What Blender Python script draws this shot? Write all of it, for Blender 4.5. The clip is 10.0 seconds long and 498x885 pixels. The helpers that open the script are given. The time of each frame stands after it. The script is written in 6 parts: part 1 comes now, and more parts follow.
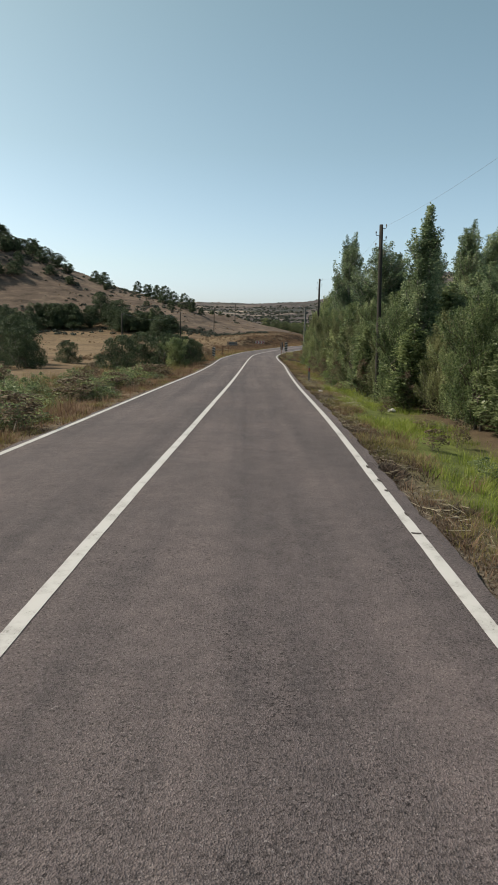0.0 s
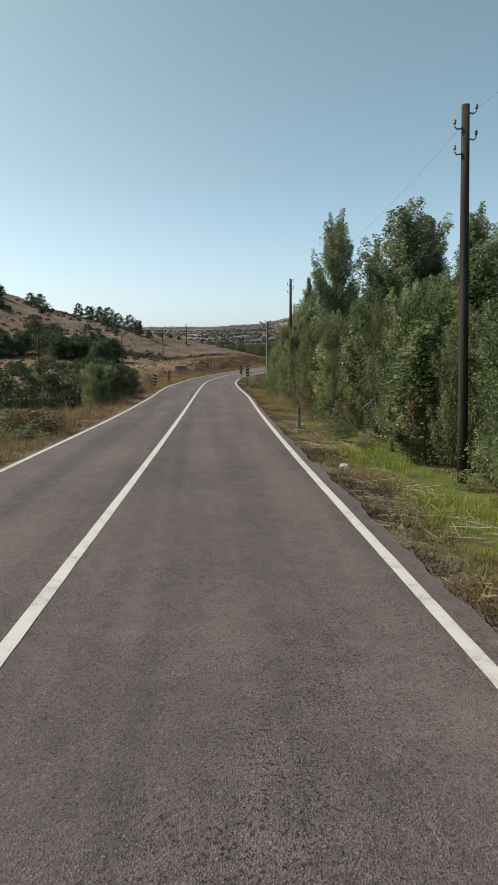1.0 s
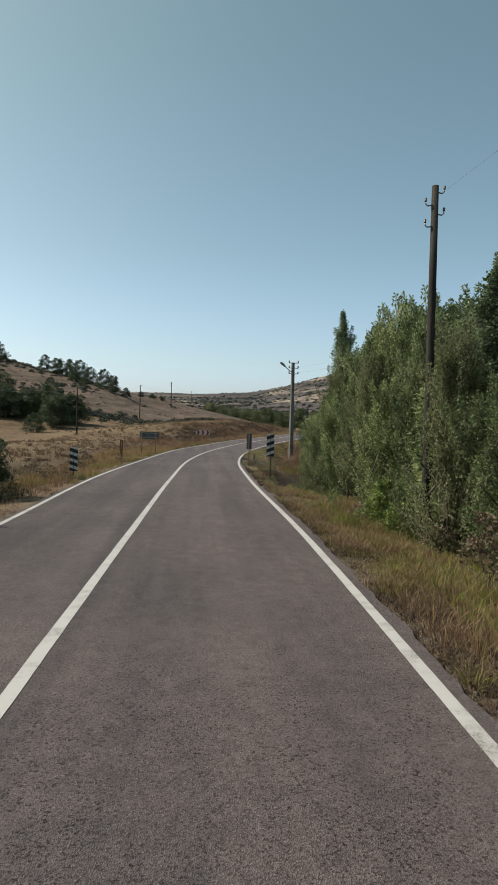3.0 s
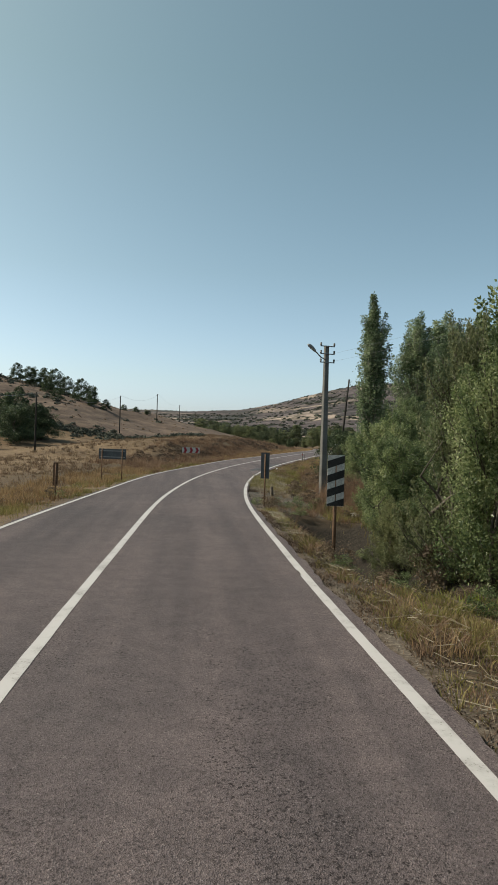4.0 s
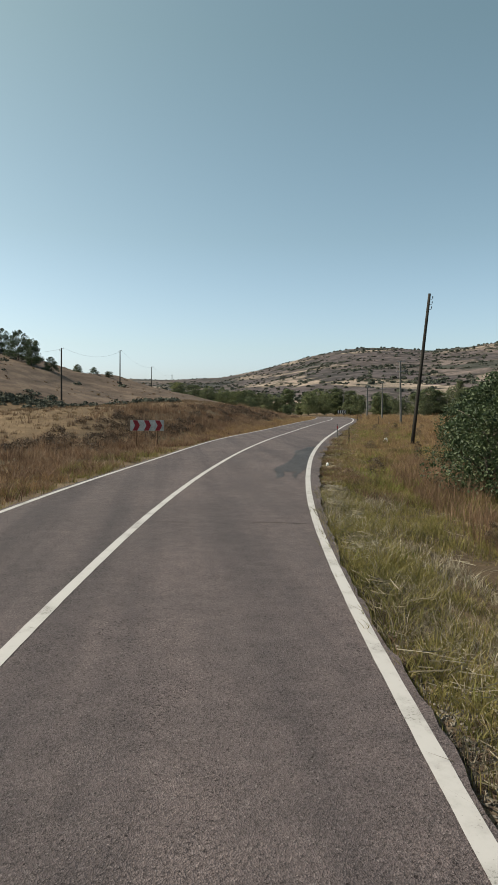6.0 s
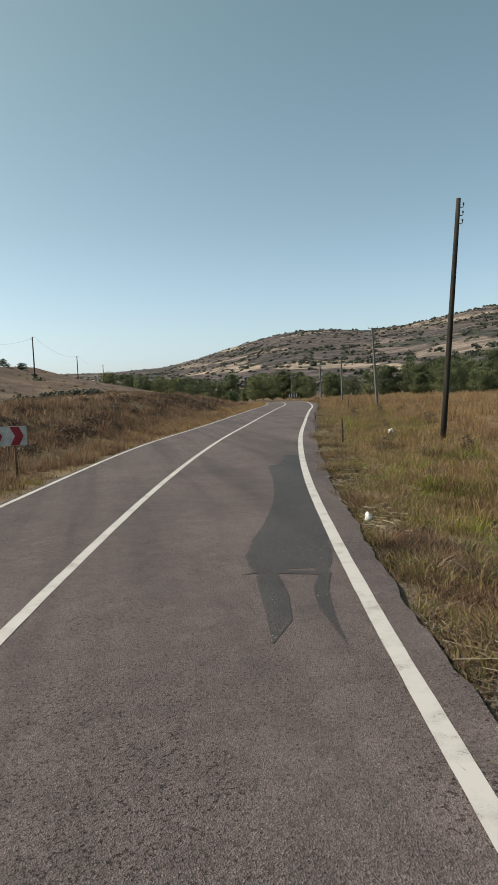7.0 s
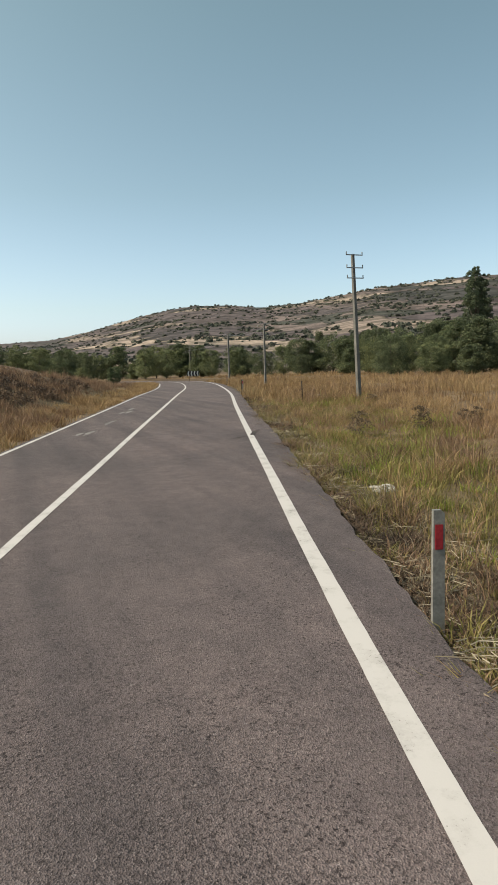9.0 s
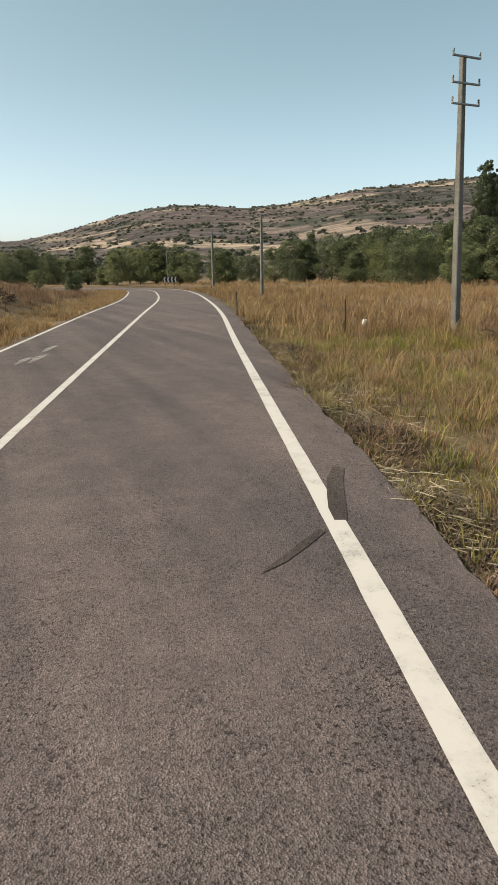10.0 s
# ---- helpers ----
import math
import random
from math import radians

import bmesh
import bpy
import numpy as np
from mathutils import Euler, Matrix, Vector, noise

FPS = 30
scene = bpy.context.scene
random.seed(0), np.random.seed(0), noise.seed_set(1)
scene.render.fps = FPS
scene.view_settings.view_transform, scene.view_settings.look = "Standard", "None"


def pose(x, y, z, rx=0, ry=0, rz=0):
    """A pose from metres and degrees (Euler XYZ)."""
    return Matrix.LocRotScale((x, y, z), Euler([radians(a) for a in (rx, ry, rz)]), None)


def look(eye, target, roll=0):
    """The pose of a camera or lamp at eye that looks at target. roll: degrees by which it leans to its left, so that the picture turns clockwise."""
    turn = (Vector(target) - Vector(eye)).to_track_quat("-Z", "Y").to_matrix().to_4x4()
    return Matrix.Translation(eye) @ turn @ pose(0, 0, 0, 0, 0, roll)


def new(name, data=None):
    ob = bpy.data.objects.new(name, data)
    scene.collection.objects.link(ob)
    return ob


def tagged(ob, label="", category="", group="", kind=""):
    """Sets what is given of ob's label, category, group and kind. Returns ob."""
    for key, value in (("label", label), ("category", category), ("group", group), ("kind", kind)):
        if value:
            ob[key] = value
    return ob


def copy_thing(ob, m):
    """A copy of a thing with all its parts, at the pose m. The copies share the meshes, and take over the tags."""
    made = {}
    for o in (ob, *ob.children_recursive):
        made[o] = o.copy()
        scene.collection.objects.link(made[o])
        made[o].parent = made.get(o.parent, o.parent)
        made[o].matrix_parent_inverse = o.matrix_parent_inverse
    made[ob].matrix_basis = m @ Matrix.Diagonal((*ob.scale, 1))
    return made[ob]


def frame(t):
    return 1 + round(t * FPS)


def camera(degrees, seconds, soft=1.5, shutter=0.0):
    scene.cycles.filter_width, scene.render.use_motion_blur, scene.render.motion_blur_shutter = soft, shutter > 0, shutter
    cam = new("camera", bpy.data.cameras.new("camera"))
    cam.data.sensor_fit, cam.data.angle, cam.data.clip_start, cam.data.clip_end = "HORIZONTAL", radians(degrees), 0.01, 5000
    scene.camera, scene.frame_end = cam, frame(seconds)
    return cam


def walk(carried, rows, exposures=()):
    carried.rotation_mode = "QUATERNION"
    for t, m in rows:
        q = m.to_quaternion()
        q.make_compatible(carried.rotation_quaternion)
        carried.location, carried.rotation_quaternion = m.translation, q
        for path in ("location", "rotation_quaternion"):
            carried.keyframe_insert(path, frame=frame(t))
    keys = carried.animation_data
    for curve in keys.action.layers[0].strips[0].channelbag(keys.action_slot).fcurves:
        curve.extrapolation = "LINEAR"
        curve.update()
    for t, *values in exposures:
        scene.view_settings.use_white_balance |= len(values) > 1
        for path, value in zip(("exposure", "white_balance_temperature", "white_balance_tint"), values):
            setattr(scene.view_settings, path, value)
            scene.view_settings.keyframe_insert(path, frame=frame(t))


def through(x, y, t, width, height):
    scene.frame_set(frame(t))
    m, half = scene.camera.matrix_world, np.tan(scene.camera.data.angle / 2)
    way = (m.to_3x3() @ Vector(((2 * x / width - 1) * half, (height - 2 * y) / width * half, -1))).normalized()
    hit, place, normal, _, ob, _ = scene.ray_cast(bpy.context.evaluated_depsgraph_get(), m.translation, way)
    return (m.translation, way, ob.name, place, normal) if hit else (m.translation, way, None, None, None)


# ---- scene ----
cam = camera(42.90, 10.0, soft=0.8)
# seconds, eye, then yaw, pitch and roll in degrees
PATH = [
    (0.0, (-0.04, -0.00, 1.802), 0.14, -9.62, 1.31),
    (0.5, (0.05, 6.80, 1.772), -0.01, -8.78, 0.23),
    (1.0, (0.16, 13.47, 1.689), -3.65, -7.58, -0.44),
    (1.5, (0.22, 19.87, 1.556), -4.00, -7.52, -0.11),
    (2.0, (0.35, 26.21, 1.428), -2.42, -3.81, -0.77),
    (2.2, (0.34, 28.79, 1.435), -2.48, -3.20, -0.75),
    (3.5, (0.64, 45.65, 1.434), -5.77, -0.37, 2.18),
    (4.0, (0.74, 51.99, 1.314), -5.61, 0.17, 1.66),
    (4.5, (0.89, 58.03, 1.288), -5.48, -0.18, 1.24),
    (5.0, (1.06, 63.99, 1.284), -6.20, -0.20, 0.88),
    (5.5, (1.36, 70.11, 1.293), -6.68, -0.62, 1.28),
    (6.0, (1.96, 76.11, 1.299), -7.35, -2.70, 0.64),
    (6.2, (2.33, 78.48, 1.278), -8.00, -3.11, -0.91),
    (7.3, (4.41, 91.35, 1.324), -12.87, -3.99, -2.57),
    (7.5, (4.96, 93.55, 1.305), -12.75, -3.96, -2.79),
    (8.0, (6.32, 98.94, 1.403), -14.74, -4.49, -3.27),
    (8.5, (7.70, 104.10, 1.602), -18.57, -6.31, -1.17),
    (9.0, (9.29, 109.38, 1.604), -21.76, -6.35, -1.70),
    (9.5, (11.02, 114.81, 1.776), -22.61, -6.59, -1.25),
    (10.0, (12.82, 120.02, 1.739), -23.36, -14.62, -0.92),
]

# seconds, stops, white balance
EXPOSURES = [(0.0, 0.5, 6750, 9), (1.2, 0.6, 6750, 9), (1.6, 0.62, 6700, 9), (2.0, 0.42, 6600, 8), (3.6, 0.4, 6650, 8), (5.0, 0.46, 6800, 8), (7.5, 0.5, 6850, 9), (8.5, 0.66, 6950, 9), (9.5, 0.66, 7150, 10), (10.0, 0.76, 7400, 10)]


def gaze(eye, yaw, pitch, roll):
    a, b = radians(yaw), radians(pitch)
    ahead = Vector((-math.sin(a) * math.cos(b), math.cos(a) * math.cos(b), math.sin(b)))
    return look(Vector(eye), Vector(eye) + 2 * ahead, roll)


walk(cam, [(t, gaze(eye, yaw, pitch, roll)) for t, eye, yaw, pitch, roll in PATH], EXPOSURES)

# ---------------------------------------------------------------- light
SUN_FROM = Vector((-0.97, 0.22, 0.0)).normalized()
SUN_EL = radians(47)
world = bpy.data.worlds.new("sky")
scene.world = world
world.use_nodes = True
wn = world.node_tree
sky = wn.nodes.new("ShaderNodeTexSky")
sky.sky_type, sky.sun_disc = "NISHITA", False
sky.sun_elevation = SUN_EL
sky.sun_rotation = math.atan2(SUN_FROM.x, SUN_FROM.y)
sky.air_density, sky.dust_density, sky.ozone_density = 0.9, 2.2, 1.0
wn.nodes["Background"].inputs["Strength"].default_value = 0.115
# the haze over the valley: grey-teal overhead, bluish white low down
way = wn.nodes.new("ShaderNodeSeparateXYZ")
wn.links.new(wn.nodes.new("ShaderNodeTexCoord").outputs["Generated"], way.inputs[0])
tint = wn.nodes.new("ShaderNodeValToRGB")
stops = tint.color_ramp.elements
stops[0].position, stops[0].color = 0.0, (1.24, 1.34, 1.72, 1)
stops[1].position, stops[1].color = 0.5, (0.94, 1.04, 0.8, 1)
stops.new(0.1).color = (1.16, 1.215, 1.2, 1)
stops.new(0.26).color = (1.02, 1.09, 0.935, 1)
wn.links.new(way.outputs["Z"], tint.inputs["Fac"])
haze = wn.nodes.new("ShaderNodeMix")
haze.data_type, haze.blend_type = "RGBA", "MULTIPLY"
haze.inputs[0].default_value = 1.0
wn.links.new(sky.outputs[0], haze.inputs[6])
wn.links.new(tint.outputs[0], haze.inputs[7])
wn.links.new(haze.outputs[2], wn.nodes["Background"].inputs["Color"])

sun = new("sun", bpy.data.lights.new("sun", "SUN"))
sun.data.energy, sun.data.angle, sun.data.color = 3.2, radians(0.5), (1.0, 0.93, 0.82)
toward = Vector((SUN_FROM.x * math.cos(SUN_EL), SUN_FROM.y * math.cos(SUN_EL), math.sin(SUN_EL)))
sun.matrix_world = look(toward * 100, (0, 0, 0))


# ---------------------------------------------------------------- materials
def material(name, rough=0.9, metal=0.0, spec=0.3):
    m = bpy.data.materials.new(name)
    m.use_nodes = True
    b = m.node_tree.nodes["Principled BSDF"]
    b.inputs["Roughness"].default_value = rough
    b.inputs["Metallic"].default_value = metal
    b.inputs["Specular IOR Level"].default_value = spec
    return m, m.node_tree, b


def node(nt, kind, **values):
    n = nt.nodes.new(kind)
    for k, v in values.items():
        n.inputs[k.replace("_", " ")].default_value = v
    return n


def noise_tex(nt, vec, scale, detail=4.0, rough=0.6):
    n = node(nt, "ShaderNodeTexNoise", Scale=scale, Detail=detail, Roughness=rough)
    nt.links.new(vec, n.inputs["Vector"])
    return n.outputs["Fac"]


def ramp(nt, fac, stops, smooth=True):
    r = nt.nodes.new("ShaderNodeValToRGB")
    e = r.color_ramp.elements
    e[0].position, e[0].color = stops[0][0], (*stops[0][1], 1)
    e[1].position, e[1].color = stops[-1][0], (*stops[-1][1], 1)
    for p, c in stops[1:-1]:
        e.new(p).color = (*c, 1)
    r.color_ramp.interpolation = "EASE" if smooth else "LINEAR"
    nt.links.new(fac, r.inputs["Fac"])
    return r.outputs["Color"]


def mix(nt, fac, a, b, blend="MIX"):
    m = nt.nodes.new("ShaderNodeMix")
    m.data_type, m.blend_type = "RGBA", blend
    for sock, v in ((m.inputs[0], fac), (m.inputs[6], a), (m.inputs[7], b)):
        if isinstance(v, (int, float)):
            sock.default_value = v
        elif isinstance(v, tuple):
            sock.default_value = (*v, 1)
        else:
            nt.links.new(v, sock)
    return m.outputs[2]


def math_node(nt, op, a, b=0.0):
    m = nt.nodes.new("ShaderNodeMath")
    m.operation = op
    for sock, v in zip(m.inputs, (a, b)):
        if isinstance(v, (int, float)):
            sock.default_value = v
        else:
            nt.links.new(v, sock)
    return m.outputs[0]


def place_of(nt):
    return nt.nodes.new("ShaderNodeNewGeometry").outputs["Position"]


def scaled(nt, vec, sx, sy, sz):
    m = nt.nodes.new("ShaderNodeMapping")
    m.inputs["Scale"].default_value = (sx, sy, sz)
    nt.links.new(vec, m.inputs["Vector"])
    return m.outputs[0]


def bump(nt, b, height, strength, distance):
    n = node(nt, "ShaderNodeBump", Strength=strength, Distance=distance)
    nt.links.new(height, n.inputs["Height"])
    nt.links.new(n.outputs[0], b.inputs["Normal"])


def asphalt_material(name, dark, light, warm, rough=0.85, spec=0.22, flecked=False):
    m, nt, b = material(name, rough, 0, spec)
    p = place_of(nt)
    fine = noise_tex(nt, p, 55, 3, 0.7)
    vor = node(nt, "ShaderNodeTexVoronoi", Scale=120.0)
    nt.links.new(p, vor.inputs["Vector"])
    stones = ramp(nt, vor.outputs["Color"], [(0.2, dark), (0.55, light), (0.9, tuple(v * 1.5 for v in light))])
    broad = noise_tex(nt, p, 0.35, 5, 0.6)
    streak = noise_tex(nt, scaled(nt, p, 1.6, 0.06, 1), 1.0, 4, 0.55)
    blotch = noise_tex(nt, p, 4.5, 4, 0.65)
    c = mix(nt, ramp(nt, fine, [(0.35, (0, 0, 0)), (0.7, (1, 1, 1))]), stones, warm)
    c = mix(nt, 0.45, c, ramp(nt, broad, [(0.3, (0.62, 0.6, 0.62)), (0.7, (1.12, 1.03, 1.02))]), "MULTIPLY")
    c = mix(nt, 0.7, c, ramp(nt, streak, [(0.3, (0.64, 0.63, 0.65)), (0.65, (1.12, 1.07, 1.05))]), "MULTIPLY")
    c = mix(nt, 0.5, c, ramp(nt, blotch, [(0.35, (0.74, 0.73, 0.74)), (0.65, (1.12, 1.09, 1.08))]), "MULTIPLY")
    # coarse grit laid bare in patches
    worn = ramp(nt, noise_tex(nt, p, 0.9, 4, 0.6), [(0.36, (0.25, 0.25, 0.25)), (0.6, (1, 1, 1))])
    grit = ramp(nt, noise_tex(nt, p, 62, 3, 0.75), [(0.32, (0.36, 0.34, 0.34)), (0.46, (1, 1, 1)), (0.6, (1, 1, 1)), (0.7, (1.6, 1.55, 1.52))])
    c = mix(nt, worn, c, mix(nt, 1.0, c, grit, "MULTIPLY"))
    # ravelled skin: short dark voids between the stones, thick in some patches and thin in others
    bare = ramp(nt, noise_tex(nt, scaled(nt, p, 1, 0.45, 1), 1.1, 5, 0.7), [(0.42, (0.12, 0.12, 0.12)), (0.62, (1, 1, 1))])
    voids = ramp(nt, noise_tex(nt, p, 44, 4, 0.72), [(0.56, (1, 1, 1)), (0.615, (0.26, 0.24, 0.25))])
    c = mix(nt, bare, c, mix(nt, 1.0, c, voids, "MULTIPLY"))
    chips = ramp(nt, noise_tex(nt, scaled(nt, p, 1, 1, 3), 48, 2, 0.6), [(0.66, (0, 0, 0)), (0.7, (1, 1, 1))])
    c = mix(nt, math_node(nt, "MULTIPLY", chips, 0.4), c, tuple(v * 2.1 for v in light))
    # pits where stones have come out
    wob = nt.nodes.new("ShaderNodeVectorMath")
    wob.operation = "MULTIPLY_ADD"
    nt.links.new(node(nt, "ShaderNodeTexNoise", Scale=45.0).outputs["Color"], wob.inputs[0])
    wob.inputs[1].default_value = (0.035, 0.035, 0.035)
    nt.links.new(p, wob.inputs[2])
    pit = node(nt, "ShaderNodeTexVoronoi", Scale=16.0)
    pit.voronoi_dimensions = "2D"
    nt.links.new(wob.outputs[0], pit.inputs["Vector"])
    size = math_node(nt, "MULTIPLY", math_node(nt, "POWER", pit.outputs["Color"], 7.0), 0.16)
    hollow = math_node(nt, "SUBTRACT", pit.outputs["Distance"], size)
    c = mix(nt, 1.0, c, ramp(nt, hollow, [(0.0, (0.32, 0.3, 0.3)), (0.05, (1, 1, 1))]), "MULTIPLY")
    nt.links.new(c, b.inputs["Base Color"])
    if flecked:
        # pale chips and grit pressed into the tar
        chip = node(nt, "ShaderNodeTexVoronoi", Scale=26.0)
        chip.voronoi_dimensions = "2D"
        nt.links.new(wob.outputs[0], chip.inputs["Vector"])
        inside = math_node(nt, "SUBTRACT", math_node(nt, "MULTIPLY", math_node(nt, "POWER", chip.outputs["Color"], 3.2), 0.26), chip.outputs["Distance"])
        spread_out = noise_tex(nt, p, 1.4, 3, 0.6)
        inside = math_node(nt, "ADD", inside, math_node(nt, "MULTIPLY", math_node(nt, "SUBTRACT", spread_out, 0.58), 0.55))
        c = mix(nt, ramp(nt, inside, [(0.0, (0, 0, 0)), (0.03, (1, 1, 1))]), c, (0.2, 0.19, 0.18))
        nt.links.new(c, b.inputs["Base Color"])
    h = math_node(nt, "ADD", vor.outputs["Distance"], fine)
    h = math_node(nt, "ADD", h, math_node(nt, "MULTIPLY", voids, 0.6))
    bump(nt, b, h, 0.85, 0.007)
    return m


def speckled(name, stops, scale, rough=0.9, fine=None, strength=0.3, distance=0.01, stretch=(1, 1, 1), metal=0.0, spec=0.3):
    """Colours mixed by noise at two scales, with a fine relief."""
    m, nt, b = material(name, rough, metal, spec)
    tc = nt.nodes.new("ShaderNodeTexCoord").outputs["Object"]
    p = scaled(nt, tc, *stretch)
    big = noise_tex(nt, p, scale, 5, 0.65)
    small = noise_tex(nt, p, fine or scale * 7, 3, 0.6)
    c = ramp(nt, big, stops)
    c = mix(nt, 0.55, c, ramp(nt, small, [(0.3, (0.6, 0.6, 0.6)), (0.7, (1.15, 1.15, 1.15))]), "MULTIPLY")
    nt.links.new(c, b.inputs["Base Color"])
    bump(nt, b, small, strength, distance)
    return m


def leaf_material(name, stops, through=0.3, rough=0.5, apart=0.0):
    """Leaves and blades that differ from one to the next and let some light through."""
    m, nt, b = material(name, rough, 0, 0.35)
    g = nt.nodes.new("ShaderNodeNewGeometry")
    each = g.outputs["Random Per Island"]
    patch = noise_tex(nt, g.outputs["Position"], 0.7, 3, 0.6)
    f = math_node(nt, "ADD", math_node(nt, "MULTIPLY", each, 0.55), math_node(nt, "MULTIPLY", math_node(nt, "SUBTRACT", patch, 0.36), 1.6))
    c = ramp(nt, f, stops, False)
    one = nt.nodes.new("ShaderNodeObjectInfo").outputs["Random"]
    c = mix(nt, 1.0, c, ramp(nt, one, [(0.0, (1.0 - apart, 1.0 - apart, 1.0 - apart)), (0.5, (1, 1, 1)), (1.0, (1.0 + 1.3 * apart, 1.0 + apart, 1.0 + 0.6 * apart))], False), "MULTIPLY")
    nt.links.new(c, b.inputs["Base Color"])
    t = nt.nodes.new("ShaderNodeBsdfTranslucent")
    nt.links.new(c, t.inputs["Color"])
    s = node(nt, "ShaderNodeMixShader", Fac=through)
    nt.links.new(b.outputs[0], s.inputs[1])
    nt.links.new(t.outputs[0], s.inputs[2])
    nt.links.new(s.outputs[0], nt.nodes["Material Output"].inputs["Surface"])
    return m


ASPHALT = asphalt_material("asphalt", (0.056, 0.049, 0.051), (0.125, 0.109, 0.112), (0.122, 0.103, 0.107))
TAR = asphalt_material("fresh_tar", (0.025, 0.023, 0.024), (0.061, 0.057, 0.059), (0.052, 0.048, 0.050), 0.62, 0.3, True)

SEAM = asphalt_material("old_tar", (0.034, 0.029, 0.028), (0.078, 0.067, 0.065), (0.068, 0.056, 0.054))


def paint_material():
    m, nt, b = material("road_paint", 0.7, 0, 0.3)
    p = place_of(nt)
    dirt = noise_tex(nt, p, 3.0, 6, 0.7)
    grit = noise_tex(nt, p, 60.0, 3, 0.7)
    c = ramp(nt, dirt, [(0.3, (0.33, 0.312, 0.307)), (0.55, (0.435, 0.414, 0.413))])
    worn = ramp(nt, math_node(nt, "ADD", math_node(nt, "MULTIPLY", dirt, 0.5), math_node(nt, "MULTIPLY", grit, 0.5)),
                [(0.37, (1, 1, 1)), (0.43, (0, 0, 0))])
    c = mix(nt, worn, c, (0.2, 0.19, 0.18))
    nt.links.new(c, b.inputs["Base Color"])
    bump(nt, b, grit, 0.3, 0.003)
    return m


PAINT = paint_material()


def ground_material():
    m, nt, b = material("dry_ground", 0.95, 0, 0.15)
    p = place_of(nt)
    zone = nt.nodes.new("ShaderNodeAttribute")
    zone.attribute_name = "zone"
    sep = nt.nodes.new("ShaderNodeSeparateColor")
    nt.links.new(zone.outputs["Color"], sep.inputs[0])
    broad = noise_tex(nt, p, 0.12, 6, 0.65)
    mid = noise_tex(nt, p, 1.6, 5, 0.65)
    fine = noise_tex(nt, p, 22, 4, 0.7)
    dry = ramp(nt, broad, [(0.28, (0.105, 0.071, 0.046)), (0.45, (0.165, 0.115, 0.075)), (0.6, (0.215, 0.153, 0.1)), (0.75, (0.145, 0.112, 0.065))])
    dry = mix(nt, 0.7, dry, ramp(nt, mid, [(0.3, (0.55, 0.52, 0.48)), (0.7, (1.15, 1.12, 1.05))]), "MULTIPLY")
    green = ramp(nt, mid, [(0.3, (0.075, 0.088, 0.026)), (0.7, (0.15, 0.172, 0.046))])
    gravel = ramp(nt, fine, [(0.3, (0.06, 0.05, 0.042)), (0.5, (0.125, 0.105, 0.088)), (0.7, (0.21, 0.182, 0.152))])
    # fields, fallow strips and scrub on the far slopes
    bend = nt.nodes.new("ShaderNodeVectorMath")
    bend.operation = "MULTIPLY_ADD"
    sway = node(nt, "ShaderNodeTexNoise", Scale=0.012, Detail=3.0)
    nt.links.new(p, sway.inputs["Vector"])
    nt.links.new(sway.outputs["Color"], bend.inputs[0])
    bend.inputs[1].default_value = (150, 150, 42)
    nt.links.new(p, bend.inputs[2])
    # parcels run along the slope: across by the way round the hill, up by height
    lie = nt.nodes.new("ShaderNodeSeparateXYZ")
    nt.links.new(bend.outputs[0], lie.inputs[0])
    round_hill = math_node(nt, "SUBTRACT", math_node(nt, "MULTIPLY", lie.outputs["X"], 0.94), math_node(nt, "MULTIPLY", lie.outputs["Y"], 0.34))
    strip = nt.nodes.new("ShaderNodeCombineXYZ")
    nt.links.new(math_node(nt, "MULTIPLY", round_hill, 0.0095), strip.inputs["X"])
    nt.links.new(math_node(nt, "MULTIPLY", lie.outputs["Z"], 0.075), strip.inputs["Y"])
    parcels = strip.outputs[0]
    field = node(nt, "ShaderNodeTexVoronoi", Scale=1.0)
    field.voronoi_dimensions = "2D"
    nt.links.new(parcels, field.inputs["Vector"])
    hedge = node(nt, "ShaderNodeTexVoronoi", Scale=1.0)
    hedge.voronoi_dimensions, hedge.feature = "2D", "DISTANCE_TO_EDGE"
    nt.links.new(parcels, hedge.inputs["Vector"])
    # mauve, bluish cast in these tones paints in the haze of distance
    far = ramp(nt, field.outputs["Color"], [(0.1, (0.061, 0.061, 0.057)), (0.25, (0.111, 0.090, 0.094)), (0.37, (0.143, 0.112, 0.114)), (0.46, (0.074, 0.075, 0.064)), (0.54, (0.117, 0.094, 0.097)), (0.62, (0.170, 0.133, 0.128)),
                                            (0.69, (0.318, 0.250, 0.215)), (0.77, (0.371, 0.291, 0.244)), (0.83, (0.122, 0.097, 0.099))], False)
    far = mix(nt, 0.6, far, ramp(nt, noise_tex(nt, p, 0.03, 5, 0.6), [(0.35, (0.7, 0.7, 0.7)), (0.65, (1.2, 1.18, 1.15))]), "MULTIPLY")
    far = mix(nt, 0.8, far, ramp(nt, hedge.outputs["Distance"], [(0.03, (0.3, 0.33, 0.28)), (0.08, (1, 1, 1))]), "MULTIPLY")
    scrub = ramp(nt, noise_tex(nt, scaled(nt, p, 0.03, 0.03, 0.12), 1.0, 6, 0.78), [(0.44, (1, 1, 1)), (0.55, (0.4, 0.42, 0.4))])
    far = mix(nt, 0.85, far, scrub, "MULTIPLY")
    tilled = nt.nodes.new("ShaderNodeAttribute")
    tilled.attribute_name = "tilled"
